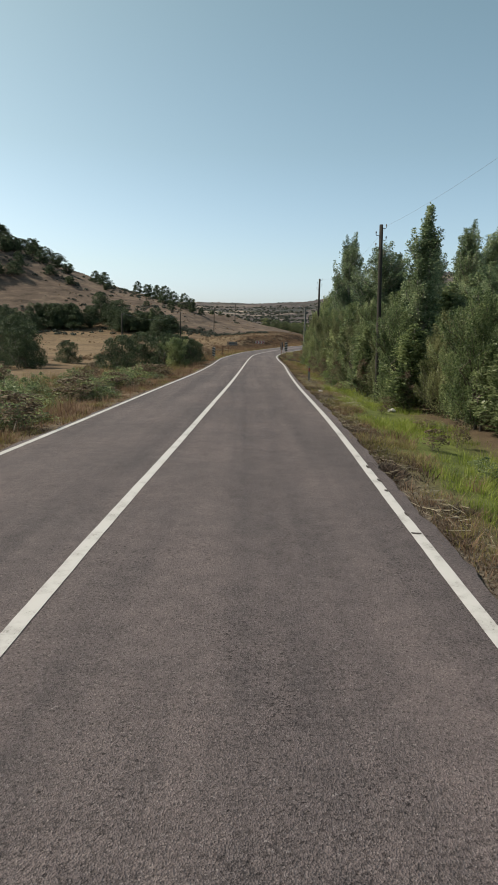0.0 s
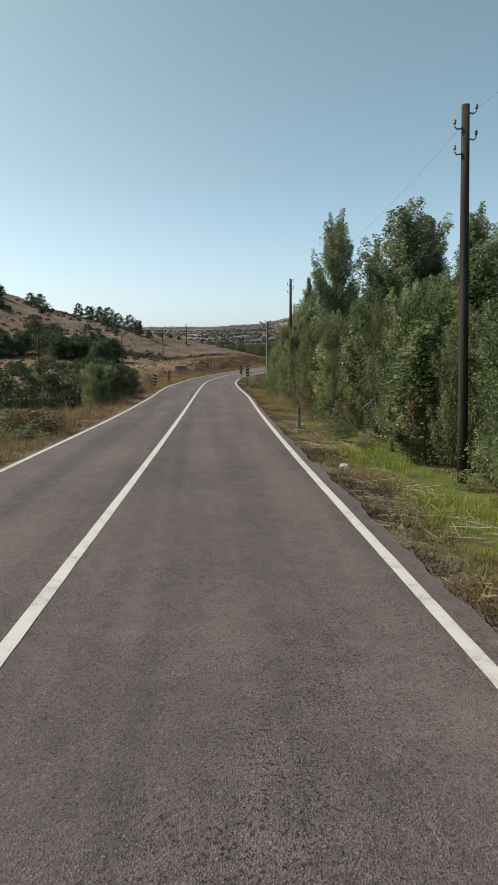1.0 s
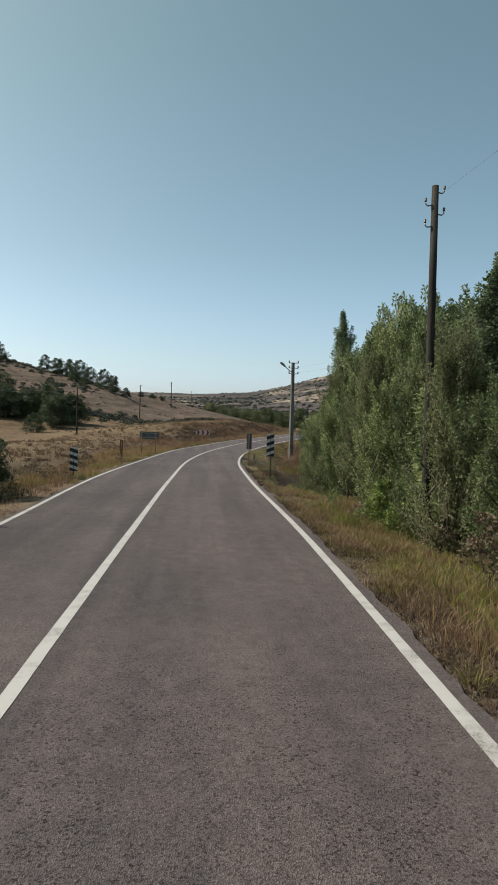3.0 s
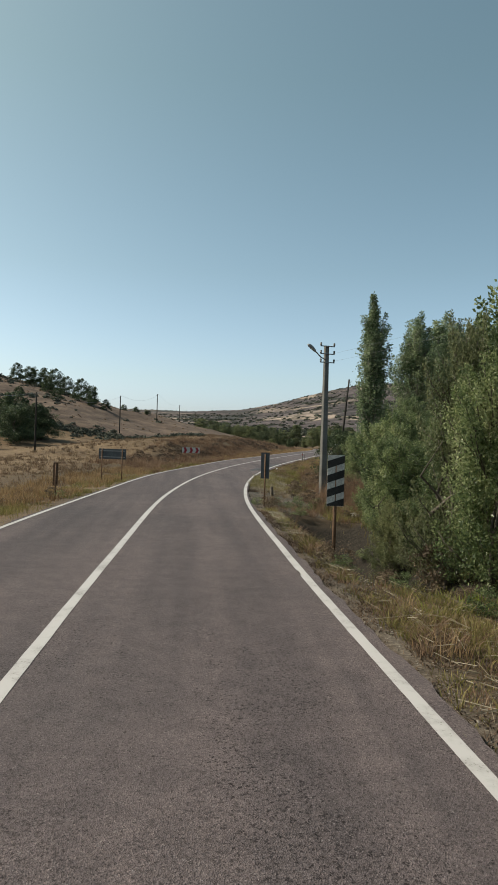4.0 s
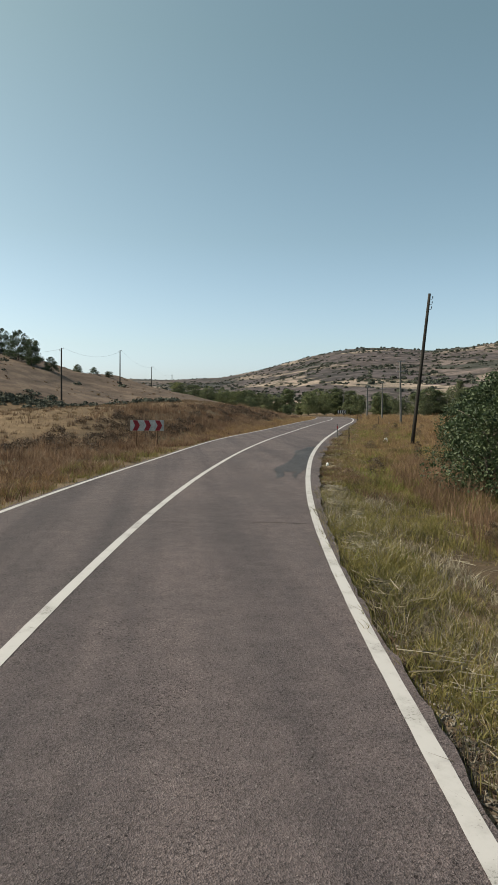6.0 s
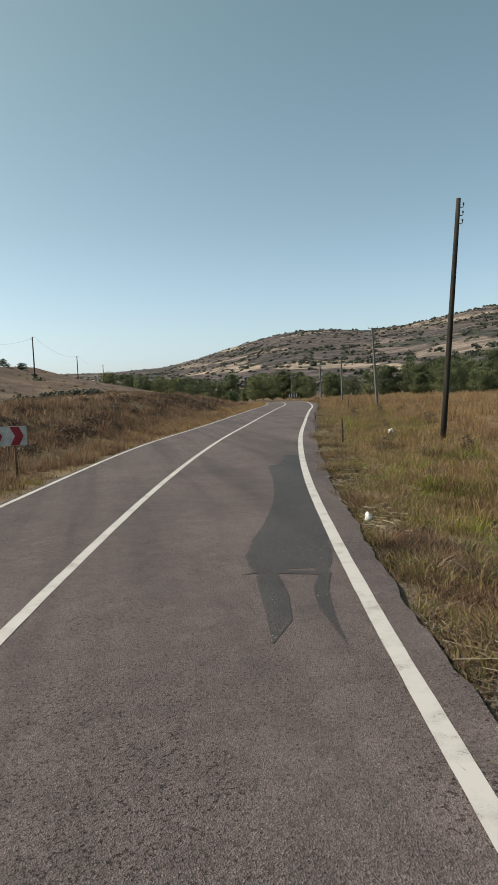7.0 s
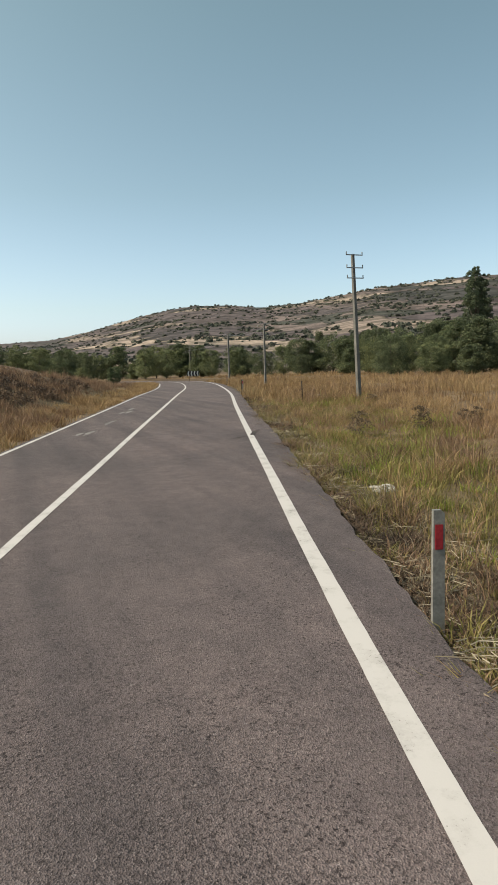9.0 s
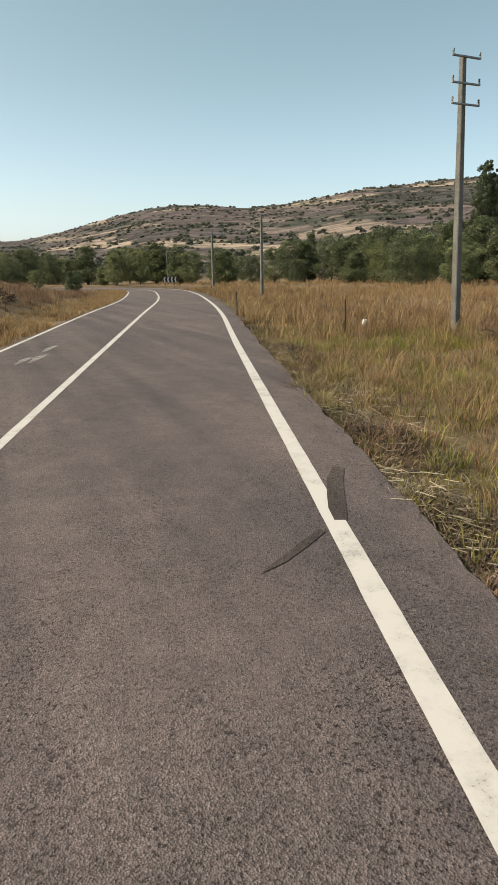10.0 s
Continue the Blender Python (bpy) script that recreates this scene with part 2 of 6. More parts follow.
    soil = ramp(nt, noise_tex(nt, scaled(nt, p, 0.25, 0.25, 1.2), 1.0, 6, 0.65), [(0.3, (0.075, 0.056, 0.045)), (0.5, (0.135, 0.097, 0.077)), (0.62, (0.19, 0.138, 0.106)), (0.75, (0.115, 0.09, 0.066))])
    dry = mix(nt, tilled.outputs["Fac"], dry, soil)
    c = mix(nt, sep.outputs["Red"], dry, green)
    c = mix(nt, sep.outputs["Green"], c, gravel)
    # near-black ground in the ditch; shade between verge tufts painted into the soil
    darkened = nt.nodes.new("ShaderNodeAttribute")
    darkened.attribute_name = "darkened"
    c = mix(nt, darkened.outputs["Fac"], c, ramp(nt, fine, [(0.3, (0.012, 0.01, 0.009)), (0.7, (0.05, 0.042, 0.034))]))
    c = mix(nt, sep.outputs["Blue"], c, far)
    c = mix(nt, 0.5, c, ramp(nt, fine, [(0.3, (0.45, 0.45, 0.45)), (0.7, (1.1, 1.1, 1.1))]), "MULTIPLY")
    nt.links.new(c, b.inputs["Base Color"])
    bump(nt, b, math_node(nt, "ADD", mid, math_node(nt, "MULTIPLY", fine, 0.4)), 0.6, 0.08)
    return m


GROUND = ground_material()
WOOD = speckled("weathered_wood", [(0.3, (0.017, 0.015, 0.013)), (0.7, (0.049, 0.042, 0.036))], 2.0, 0.85, 30, 0.5, 0.01, (6, 6, 0.4))
CONCRETE = speckled("pole_concrete", [(0.3, (0.111, 0.106, 0.099)), (0.7, (0.192, 0.184, 0.172))], 1.5, 0.85, 25, 0.3, 0.006)
STEEL = speckled("galvanised_steel", [(0.3, (0.2, 0.2, 0.2)), (0.7, (0.32, 0.32, 0.32))], 4.0, 0.5, 30, 0.1, 0.002, metal=0.6)
SIGN_BACK = speckled("sign_back_grey", [(0.3, (0.075, 0.083, 0.092)), (0.7, (0.115, 0.125, 0.135))], 3.0, 0.7, 20, 0.1, 0.002, metal=0.3)
RUST = speckled("rusty_post", [(0.3, (0.11, 0.06, 0.035)), (0.7, (0.2, 0.12, 0.075))], 6.0, 0.85, 30, 0.3, 0.003)
PORCELAIN = speckled("porcelain", [(0.3, (0.1, 0.09, 0.08)), (0.7, (0.18, 0.165, 0.15))], 6.0, 0.35, 30, 0.05, 0.001)
SIGN_WHITE = speckled("sign_white", [(0.3, (0.42, 0.41, 0.39)), (0.7, (0.58, 0.57, 0.55))], 5.0, 0.45, 40, 0.05, 0.001)
SIGN_BLACK = speckled("sign_black", [(0.3, (0.015, 0.015, 0.016)), (0.7, (0.035, 0.034, 0.034))], 5.0, 0.5, 40, 0.05, 0.001)
SIGN_RED = speckled("sign_red", [(0.3, (0.24, 0.015, 0.025)), (0.7, (0.34, 0.03, 0.04))], 5.0, 0.45, 40, 0.05, 0.001)
WIRE = speckled("wire_metal", [(0.3, (0.25, 0.25, 0.26)), (0.7, (0.35, 0.35, 0.36))], 5.0, 0.5, 40, 0.0, 0.001, metal=0.7)
BARK = speckled("bark", [(0.3, (0.06, 0.048, 0.038)), (0.7, (0.2, 0.17, 0.14))], 3.0, 0.9, 22, 0.7, 0.02, (3, 3, 0.8))
PALE_BARK = speckled("pale_bark", [(0.3, (0.2, 0.18, 0.15)), (0.7, (0.36, 0.33, 0.28))], 3.0, 0.9, 22, 0.5, 0.02, (3, 3, 0.8))
PLASTIC = speckled("pale_plastic", [(0.3, (0.62, 0.62, 0.6)), (0.7, (0.8, 0.8, 0.78))], 8.0, 0.4, 30, 0.2, 0.01)
BLACK_PLASTIC = speckled("black_plastic", [(0.3, (0.012, 0.012, 0.014)), (0.7, (0.03, 0.03, 0.033))], 8.0, 0.35, 30, 0.2, 0.01)
STONE = speckled("pale_stone", [(0.3, (0.3, 0.28, 0.25)), (0.7, (0.5, 0.48, 0.44))], 6.0, 0.9, 30, 0.5, 0.01)
LAMP_GREY = speckled("lamp_housing", [(0.3, (0.22, 0.22, 0.22)), (0.7, (0.32, 0.32, 0.32))], 6.0, 0.5, 30, 0.1, 0.002)
LAMP_GLASS = speckled("lamp_bowl", [(0.3, (0.5, 0.5, 0.48)), (0.7, (0.6, 0.6, 0.57))], 6.0, 0.2, 30, 0.05, 0.001)

LEAF_POPLAR = leaf_material("poplar_leaves", [(0.15, (0.068, 0.101, 0.059)), (0.5, (0.165, 0.222, 0.118)), (0.85, (0.389, 0.437, 0.266))], 0.48, 0.32, 0.15)
LEAF_SHRUB = leaf_material("shrub_leaves", [(0.15, (0.057, 0.085, 0.039)), (0.5, (0.152, 0.198, 0.084)), (0.85, (0.361, 0.396, 0.214))], 0.5, 0.34, 0.2)
LEAF_OLIVE = leaf_material("olive_shrub_leaves", [(0.15, (0.066, 0.077, 0.037)), (0.5, (0.154, 0.175, 0.082)), (0.85, (0.290, 0.294, 0.165))], 0.5, 0.45, 0.2)
LEAF_BRIGHT = leaf_material("fresh_weed_leaves", [(0.15, (0.081, 0.122, 0.032)), (0.5, (0.171, 0.225, 0.059)), (0.85, (0.324, 0.378, 0.126))], 0.42, 0.45)
LEAF_DARK = leaf_material("oak_leaves", [(0.15, (0.026, 0.042, 0.021)), (0.5, (0.052, 0.079, 0.034)), (0.85, (0.112, 0.138, 0.061))], 0.15, 0.55)
LEAF_FAR = leaf_material("far_leaves", [(0.15, (0.048, 0.063, 0.034)), (0.5, (0.103, 0.128, 0.064)), (0.85, (0.207, 0.225, 0.115))], 0.3, 0.6, 0.3)
LEAF_TOWER = leaf_material("far_poplar_leaves", [(0.15, (0.035, 0.052, 0.032)), (0.5, (0.07, 0.095, 0.052)), (0.85, (0.14, 0.165, 0.09))], 0.25, 0.5)
SCRUB_DRY = leaf_material("withered_scrub", [(0.15, (0.041, 0.029, 0.023)), (0.5, (0.090, 0.059, 0.041)), (0.85, (0.171, 0.113, 0.072))], 0.15, 0.8)
FAR_SCRUB = leaf_material("far_scrub", [(0.15, (0.035, 0.041, 0.032)), (0.5, (0.062, 0.07, 0.053)), (0.85, (0.11, 0.11, 0.082))], 0.15, 0.8)
LEAF_DRY = leaf_material("withered_leaves", [(0.15, (0.077, 0.054, 0.036)), (0.5, (0.144, 0.104, 0.068)), (0.85, (0.225, 0.167, 0.113))], 0.25, 0.7)
GRASS_DRY = leaf_material("dry_grass", [(0.12, (0.146, 0.086, 0.042)), (0.45, (0.302, 0.193, 0.096)), (0.7, (0.409, 0.279, 0.152)), (0.9, (0.233, 0.183, 0.082))], 0.3, 0.7)
GRASS_RUST = leaf_material("russet_grass", [(0.12, (0.108, 0.063, 0.041)), (0.5, (0.230, 0.140, 0.088)), (0.9, (0.324, 0.223, 0.149))], 0.3, 0.7)
GRASS_TAN = leaf_material("tan_stubble", [(0.12, (0.103, 0.066, 0.044)), (0.45, (0.182, 0.119, 0.077)), (0.7, (0.238, 0.163, 0.106)), (0.9, (0.158, 0.125, 0.066))], 0.3, 0.75)
GRASS_GREEN = leaf_material("fresh_grass", [(0.12, (0.109, 0.143, 0.025)), (0.5, (0.219, 0.267, 0.045)), (0.9, (0.328, 0.343, 0.079))], 0.35, 0.6)
GRASS_OLIVE = leaf_material("verge_grass", [(0.12, (0.086, 0.081, 0.026)), (0.45, (0.189, 0.167, 0.053)), (0.75, (0.312, 0.248, 0.095)), (0.9, (0.151, 0.164, 0.043))], 0.3, 0.65)
STRAW = leaf_material("cut_straw", [(0.12, (0.108, 0.085, 0.058)), (0.5, (0.234, 0.194, 0.135)), (0.9, (0.396, 0.347, 0.266))], 0.15, 0.7)

# ---------------------------------------------------------------- lie of the land
# centre of the road, every 12 m along y from -10, and its height, every 24 m
ROAD_X = [-1.38, -1.48, -1.25, -1.02, -0.83, -0.64, -0.39, 0.11, 1.53, 4.01, 7.34, 11.34, 15.40, 19.41, 23.40, 26.74, 29.50, 30.63, 29.48, 26.00, 20.00, 12.00]
ROAD_Z = [0.14, -0.13, -0.41, -0.50, -0.44, -0.17, 0.22, 0.47, 0.60, 0.62, 0.62, 0.62]
# the painted edge lines' distances from the middle, every 12 m
RIGHT_LINE = [2.93, 2.98, 3.02, 2.93, 2.98, 3.08, 2.84, 2.72, 2.77, 2.89, 2.98, 2.97, 3.00, 3.17, 2.94, 3.01, 3.00, 3.00, 3.00, 3.00, 3.00, 3.00]
LEFT_LINE = [-2.55, -2.54, -2.50, -2.49, -2.39, -2.45, -2.67, -2.37, -2.54, -2.41, -2.66, -2.36, -2.28, -2.34, -2.30, -2.34, -2.38, -2.39, -2.41, -2.40, -2.40, -2.40]


def curve(first, step, values, y):
    """A smooth curve through evenly spaced values: its value and its slope."""
    v = np.array(values, float)
    v = np.r_[2 * v[0] - v[1], v, 2 * v[-1] - v[-2]]
    q = (np.clip(np.asarray(y, float), first, first + step * (len(values) - 1) - 1e-6) - first) / step
    i = q.astype(int)
    u = q - i
    a, b, c, d = v[i], v[i + 1], v[i + 2], v[i + 3]
    k, m = 2 * a - 5 * b + 4 * c - d, 3 * b - a - 3 * c + d
    return 0.5 * (2 * b + (c - a) * u + k * u * u + m * u**3), 0.5 * (c - a + 2 * k * u + 3 * m * u * u) / step


def road_x(y):
    return curve(-10, 12, ROAD_X, y)[0]


def road_z(y):
    return curve(-10, 24, ROAD_Z, y)[0]


def along(y, d):
    """The place d metres to the right of the road's middle."""
    x, slope = curve(-10, 12, ROAD_X, y)
    n = np.sqrt(1 + slope**2)
    return x + d / n, np.asarray(y, float) - d * slope / n


def step(a, b, v):
    u = np.clip((np.asarray(v, float) - a) / (b - a), 0, 1)
    return u * u * (3 - 2 * u)


def right_line(y):
    return curve(-10, 12, RIGHT_LINE, y)[0]


def left_line(y):
    return curve(-10, 12, LEFT_LINE, y)[0]


def right_edge(y):
    return right_line(y) + np.interp(y, [0, 20, 35, 60, 68, 72, 84, 92, 98, 104, 110, 114, 118, 128, 145], [0.22, 0.26, 0.2, 0.2, 0.18, 0.11, 0.12, 0.28, 0.4, 0.5, 0.54, 0.54, 0.62, 0.62, 0.5])


def left_edge(y):
    return left_line(y) - 0.14


def wavy(x, y, size):
    x, y = np.asarray(x) / size, np.asarray(y) / size
    return (np.sin(x + 1.3 * np.sin(0.7 * y + 1.0)) + np.sin(1.1 * y + 1.7 * np.sin(0.6 * x)) + 0.5 * np.sin(2.3 * x + 1.9 * y) + 0.4 * np.sin(3.7 * y - 2.9 * x)) / 2.9


LEFT_EDGE = -2.7


def ground_z(x, y):
    x, y = np.asarray(x, float), np.asarray(y, float)
    rx, slope = curve(-10, 12, ROAD_X, y)
    d = (x - rx) / np.sqrt(1 + slope**2)
    z = road_z(y) - 0.07
    out_r, out_l = d - right_edge(y), left_edge(y) - d
    # right-hand verge, with a ditch at the culvert
    z = z - 0.32 * step(0.1, 3.0, out_r) * (1 - 0.55 * step(84, 100, y))
    z = z + 0.42 * step(1.2, 6.0, out_r) * step(98, 114, y)
    z = z - 1.25 * step(3.55, 4.3, d) * (1 - step(5.2, 6.3, d)) * step(61.0, 62.5, y) * (1 - step(68.6, 70.2, y))
    z = z + 0.3 * step(4.9, 6.2, d) * step(71.5, 73.5, y) * (1 - step(80, 85, y))
    # left-hand verge and, further on, the bank
    z = z - 0.5 * step(0.2, 4.5, out_l) * (1 - step(62, 84, y))
    z = z + 1.55 * step(0.8, 6.5, out_l) * step(100, 118, y) * (1 - step(146, 176, y)) * (1 - step(9, 22, out_l))
    # the hill on the left
    yy = np.minimum(y, 178)
    hill = 0.08 * np.log1p(np.exp((yy - 105) / 4.0)) * 4.0
    side = np.maximum(-x - 10, 0)
    hill = hill + side * 0.25 * step(124, 163, yy) + 0.004 * np.maximum(-x - 32, 0) ** 2 * step(130, 163, yy) * (1 - step(90, 200, -x))
    hill = hill + 0.8 * step(-1.0, 1.0, y - 141 - 0.12 * x) * step(4, 12, out_l)
    hill = hill * np.interp(out_l, [7, 10, 14, 19, 23, 27, 33], [0, 0.12, 0.28, 0.42, 0.55, 0.72, 1]) * (1 - step(180, 270, y) * 0.95) * (1 - step(200, 500, -x) * 0.5)
    z = z + hill + (0.28 * wavy(x, y, 4.7) + 0.16 * wavy(y, x, 2.2)) * step(118, 138, y) * (1 - step(190, 230, y)) * step(8, 20, out_l)
    z = z + 0.12 * wavy(x, y, 3.1) * step(1.5, 6, np.maximum(out_r, out_l)) + 0.35 * wavy(x, y, 17) * step(8, 30, np.maximum(out_r, out_l))
    # far slopes
    ex, ey = x - 10, y - 100
    r, az = np.hypot(ex, ey), np.degrees(np.arctan2(ex, ey))
    top_el = np.interp(az, [-180, -90, -10, 0, 4.8, 8.6, 10, 12.8, 14.8, 17, 20, 23, 26.5, 30, 33, 40, 44, 60, 120, 180],
                       [3, 4, 2.75, 2.85, 3.15, 3.95, 4.4, 5.15, 5.55, 5.9, 5.88, 5.6, 5.88, 6.38, 6.85, 7.3, 7.3, 6.5, 3, 3])
    top_r = np.interp(az, [-60, 0, 8, 15, 30, 60], [2800, 2600, 2100, 1700, 1300, 1300])
    top_z = 1.5 + top_r * np.tan(np.radians(top_el))
    u = (r - 270) / (top_r - 270)
    rise = top_z * np.clip(u, 0, 1) ** 1.25 + 2.2 * wavy(x, y, 45) * step(0.02, 0.3, u) * (1 - step(0.85, 1, u)) - np.maximum(r - top_r, 0) * 0.07
    return z + np.where(u > 0, rise, 0)


def from_arrays(name, verts, faces, smooth=False):
    """A mesh from arrays of corners and of equal-sided faces."""
    me = bpy.data.meshes.new(name)
    verts, faces = np.asarray(verts, np.float32).reshape(-1, 3), np.asarray(faces, np.int32)
    n, k = faces.shape
    me.vertices.add(len(verts))
    me.vertices.foreach_set("co", verts.ravel())
    me.loops.add(n * k)
    me.loops.foreach_set("vertex_index", faces.ravel())
    me.polygons.add(n)
    me.polygons.foreach_set("loop_start", np.arange(0, n * k, k, dtype=np.int32))
    me.polygons.foreach_set("use_smooth", np.full(n, smooth))
    me.update(calc_edges=True)
    return me


def grid_faces(rows, cols):
    i = np.arange(rows - 1)[:, None] * cols + np.arange(cols - 1)[None]
    return np.stack([i, i + 1, i + cols + 1, i + cols], -1).reshape(-1, 4)


def spread(near, step_size, far, growth):
    """Numbers from 0 outwards: even steps, then growing ones."""
    out, s = list(np.arange(0, near, step_size)), step_size
    while out[-1] < far:
        s = max(s, min(out[-1] * growth, s * 1.25))
        out.append(out[-1] + s)
    return np.array(out)


def build_ground():
    u = spread(12, 0.55, 4200, 0.028)
    u = np.r_[-u[:0:-1], u]
    y = np.r_[-spread(20, 1.5, 1500, 0.08)[:0:-1] - 20, np.arange(-20, 236, 1.3), 236 + spread(6, 1.3, 4000, 0.026)]
    U, Y = np.meshgrid(u, y)
    X = road_x(Y) + U
    Z = ground_z(X, Y)
    me = from_arrays("ground", np.stack([X, Y, Z], -1), grid_faces(len(y), len(u)), True)
    d = U
    green = step(3.4, 4.2, d) * (1 - step(5.6, 6.8, d)) * (1 - step(30, 42, Y))
    green = green + 0.15 * step(3.6, 4.5, np.abs(d)) * (1 - step(6, 9, np.abs(d))) * step(84, 90, Y) * (1 - step(150, 170, Y))
    gravel = step(2.4, 2.9, d) * (1 - step(8, 10, d)) * step(70.5, 72.5, Y) * (1 - step(77.2, 79.5, Y))
    gravel = np.maximum(gravel, np.exp(-(((d - right_edge(Y) - 0.12) / 0.3) ** 2)) * 0.85)
    gravel = np.maximum(gravel, np.exp(-(((d - LEFT_EDGE + 0.2) / 0.3) ** 2)) * 0.6)
    gravel = np.maximum(gravel, 0.8 * np.exp(-(((d + 4.8) / 1.7) ** 2) - ((Y - 36) / 5) ** 2))
    gravel = np.maximum(gravel, 0.9 * step(-0.3, 0.0, d - right_edge(Y)) * (1 - step(0.45, 0.8, d - right_edge(Y))) * step(54, 58, Y) * (1 - step(70, 72, Y)))
    far = step(260, 340, np.hypot(X - 10, Y - 100))
    col = np.stack([np.clip(green, 0, 1), np.clip(gravel, 0, 1), far, np.ones_like(far)], -1)
    at = me.color_attributes.new("zone", "FLOAT_COLOR", "POINT")
    at.data.foreach_set("color", col.astype(np.float32).ravel())
    till = step(-1.0, 1.0, Y - 141 - 0.12 * X) * step(10, 16, -d) * (1 - step(190, 230, Y))
    me.attributes.new("tilled", "FLOAT", "POINT").data.foreach_set("value", till.astype(np.float32).ravel())
    # near-black bed of the ditch
    dark_mask = step(3.5, 3.9, d) * (1 - step(6.0, 6.8, d)) * step(60.5, 62, Y) * (1 - step(70, 72, Y))
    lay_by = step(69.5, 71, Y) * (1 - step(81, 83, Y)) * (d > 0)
    # verge band darkened in colour to deepen the shade between grass tufts
    dark_mask = np.maximum(dark_mask, 0.45 * step(3.2, 3.9, np.abs(d)) * (1 - step(7.5, 11, np.abs(d))) * (1 - lay_by) * (1 - 0.8 * np.clip(green, 0, 1)))
    me.attributes.new("darkened", "FLOAT", "POINT").data.foreach_set("value", dark_mask.astype(np.float32).ravel())
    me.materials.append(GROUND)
    return tagged(new("ground", me), "dry grassy valley floor, verges and hillsides", "ground", kind="structure")


build_ground()
rng = np.random.default_rng(7)


def ribbon(name, y0, y1, left, right, lift, mat, pitch=0.4, depth=0.0, cols=2):
    """A strip on the road between two offsets, which may follow y; depth: how far its sides go down."""
    y = np.arange(y0, y1 + 1e-6, pitch)
    a = left(y) if callable(left) else np.full(len(y), left)
    b = right(y) if callable(right) else np.full(len(y), right)
    z = road_z(y) + lift
    rows = []
    fr = np.linspace(0, 1, cols)
    if depth:
        x, yy = along(y, a)
        rows.append(np.stack([x, yy, z - depth], -1))
    for f in fr:
        d = a + (b - a) * f
        x, yy = along(y, d)
        rows.append(np.stack([x, yy, z], -1))
    if depth:
        x, yy = along(y, b)
        rows.append(np.stack([x, yy, z - depth], -1))
    v = np.stack(rows, 1)
    me = from_arrays(name, v, grid_faces(v.shape[0], v.shape[1])[:, ::-1])
    me.materials.append(mat)
    return new(name, me)


def ragged(base, size, seed):
    """An offset that wanders a little along the road."""
    g = np.random.default_rng(seed)
    ph = g.uniform(0, 6.28, 6)
    fr = np.array([0.35, 1.1, 2.7, 5.3, 9.7, 17.0])
    am = np.array([0.4, 0.6, 0.7, 0.6, 0.5, 0.4])

    def f(y):
        b = base(y) if callable(base) else base
        return b + size * (np.sin(np.outer(y, fr) + ph) * am).sum(1) / 1.6
    return f


tagged(ribbon("road", -40, 244, ragged(left_edge, 0.04, 1), ragged(right_edge, 0.034, 2), 0.0, ASPHALT, 0.2, 0.12, 9),
       "worn grey two-lane asphalt country road", "road", kind="structure")


def beside(line, w, side):
    return lambda y: line(y) + side * w(y)


def half_width(y):
    return np.interp(y, [85, 95, 106], [0.058, 0.066, 0.076])


for nm, line, w, sd, lab in (("edge_line", right_line, half_width, 3, "white painted edge line, worn at its rims"), ("centre_line", lambda y: 0 * y, lambda y: 0.06 + 0 * y, 5, "solid white painted centre line"),
                             ("edge_line", left_line, lambda y: 0.052 + 0 * y, 7, "white painted edge line, worn at its rims")):
    tagged(ribbon(nm, -40, 243, ragged(beside(line, w, -1), 0.0025, sd), ragged(beside(line, w, 1), 0.0025, sd + 1), 0.005, PAINT, 0.08), lab, "road marking", kind="structure")


def piecewise(ys, ds, wob, seed):
    r = ragged(0.0, wob, seed)
    return lambda y: np.interp(y, ys, ds) + r(y)


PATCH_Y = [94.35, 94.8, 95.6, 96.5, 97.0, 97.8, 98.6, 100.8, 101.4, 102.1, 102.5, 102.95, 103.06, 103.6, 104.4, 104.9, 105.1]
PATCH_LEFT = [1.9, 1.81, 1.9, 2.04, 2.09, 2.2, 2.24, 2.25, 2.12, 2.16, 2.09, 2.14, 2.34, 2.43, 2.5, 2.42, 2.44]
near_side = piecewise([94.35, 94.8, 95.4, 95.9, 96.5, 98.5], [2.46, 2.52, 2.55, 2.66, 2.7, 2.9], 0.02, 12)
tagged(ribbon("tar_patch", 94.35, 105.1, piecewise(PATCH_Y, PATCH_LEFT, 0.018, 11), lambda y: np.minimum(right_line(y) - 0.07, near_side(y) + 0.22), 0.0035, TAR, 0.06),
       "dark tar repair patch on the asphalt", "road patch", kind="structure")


WORN_PAINT = speckled("worn_paint", [(0.4, (0.13, 0.115, 0.113)), (0.62, (0.22, 0.21, 0.205))], 3.0, 0.85, 30, 0.2, 0.003)


def road_mark(name, corners, mat, lift, label):
    """A flat, thin mark on the asphalt with corners given in x and y."""
    x, y = np.array(corners).T
    foot = y
    for _ in range(6):
        xr, slope = curve(-10, 12, ROAD_X, foot)
        foot = y + (x - xr) * slope
    me = from_arrays(name, np.stack([x, y, road_z(foot) + lift], -1), [list(range(len(y)))])
    me.materials.append(mat)
    if me.polygons[0].normal.z < 0:
        me.flip_normals()
    return tagged(new(name, me), label, "road mark", kind="structure")


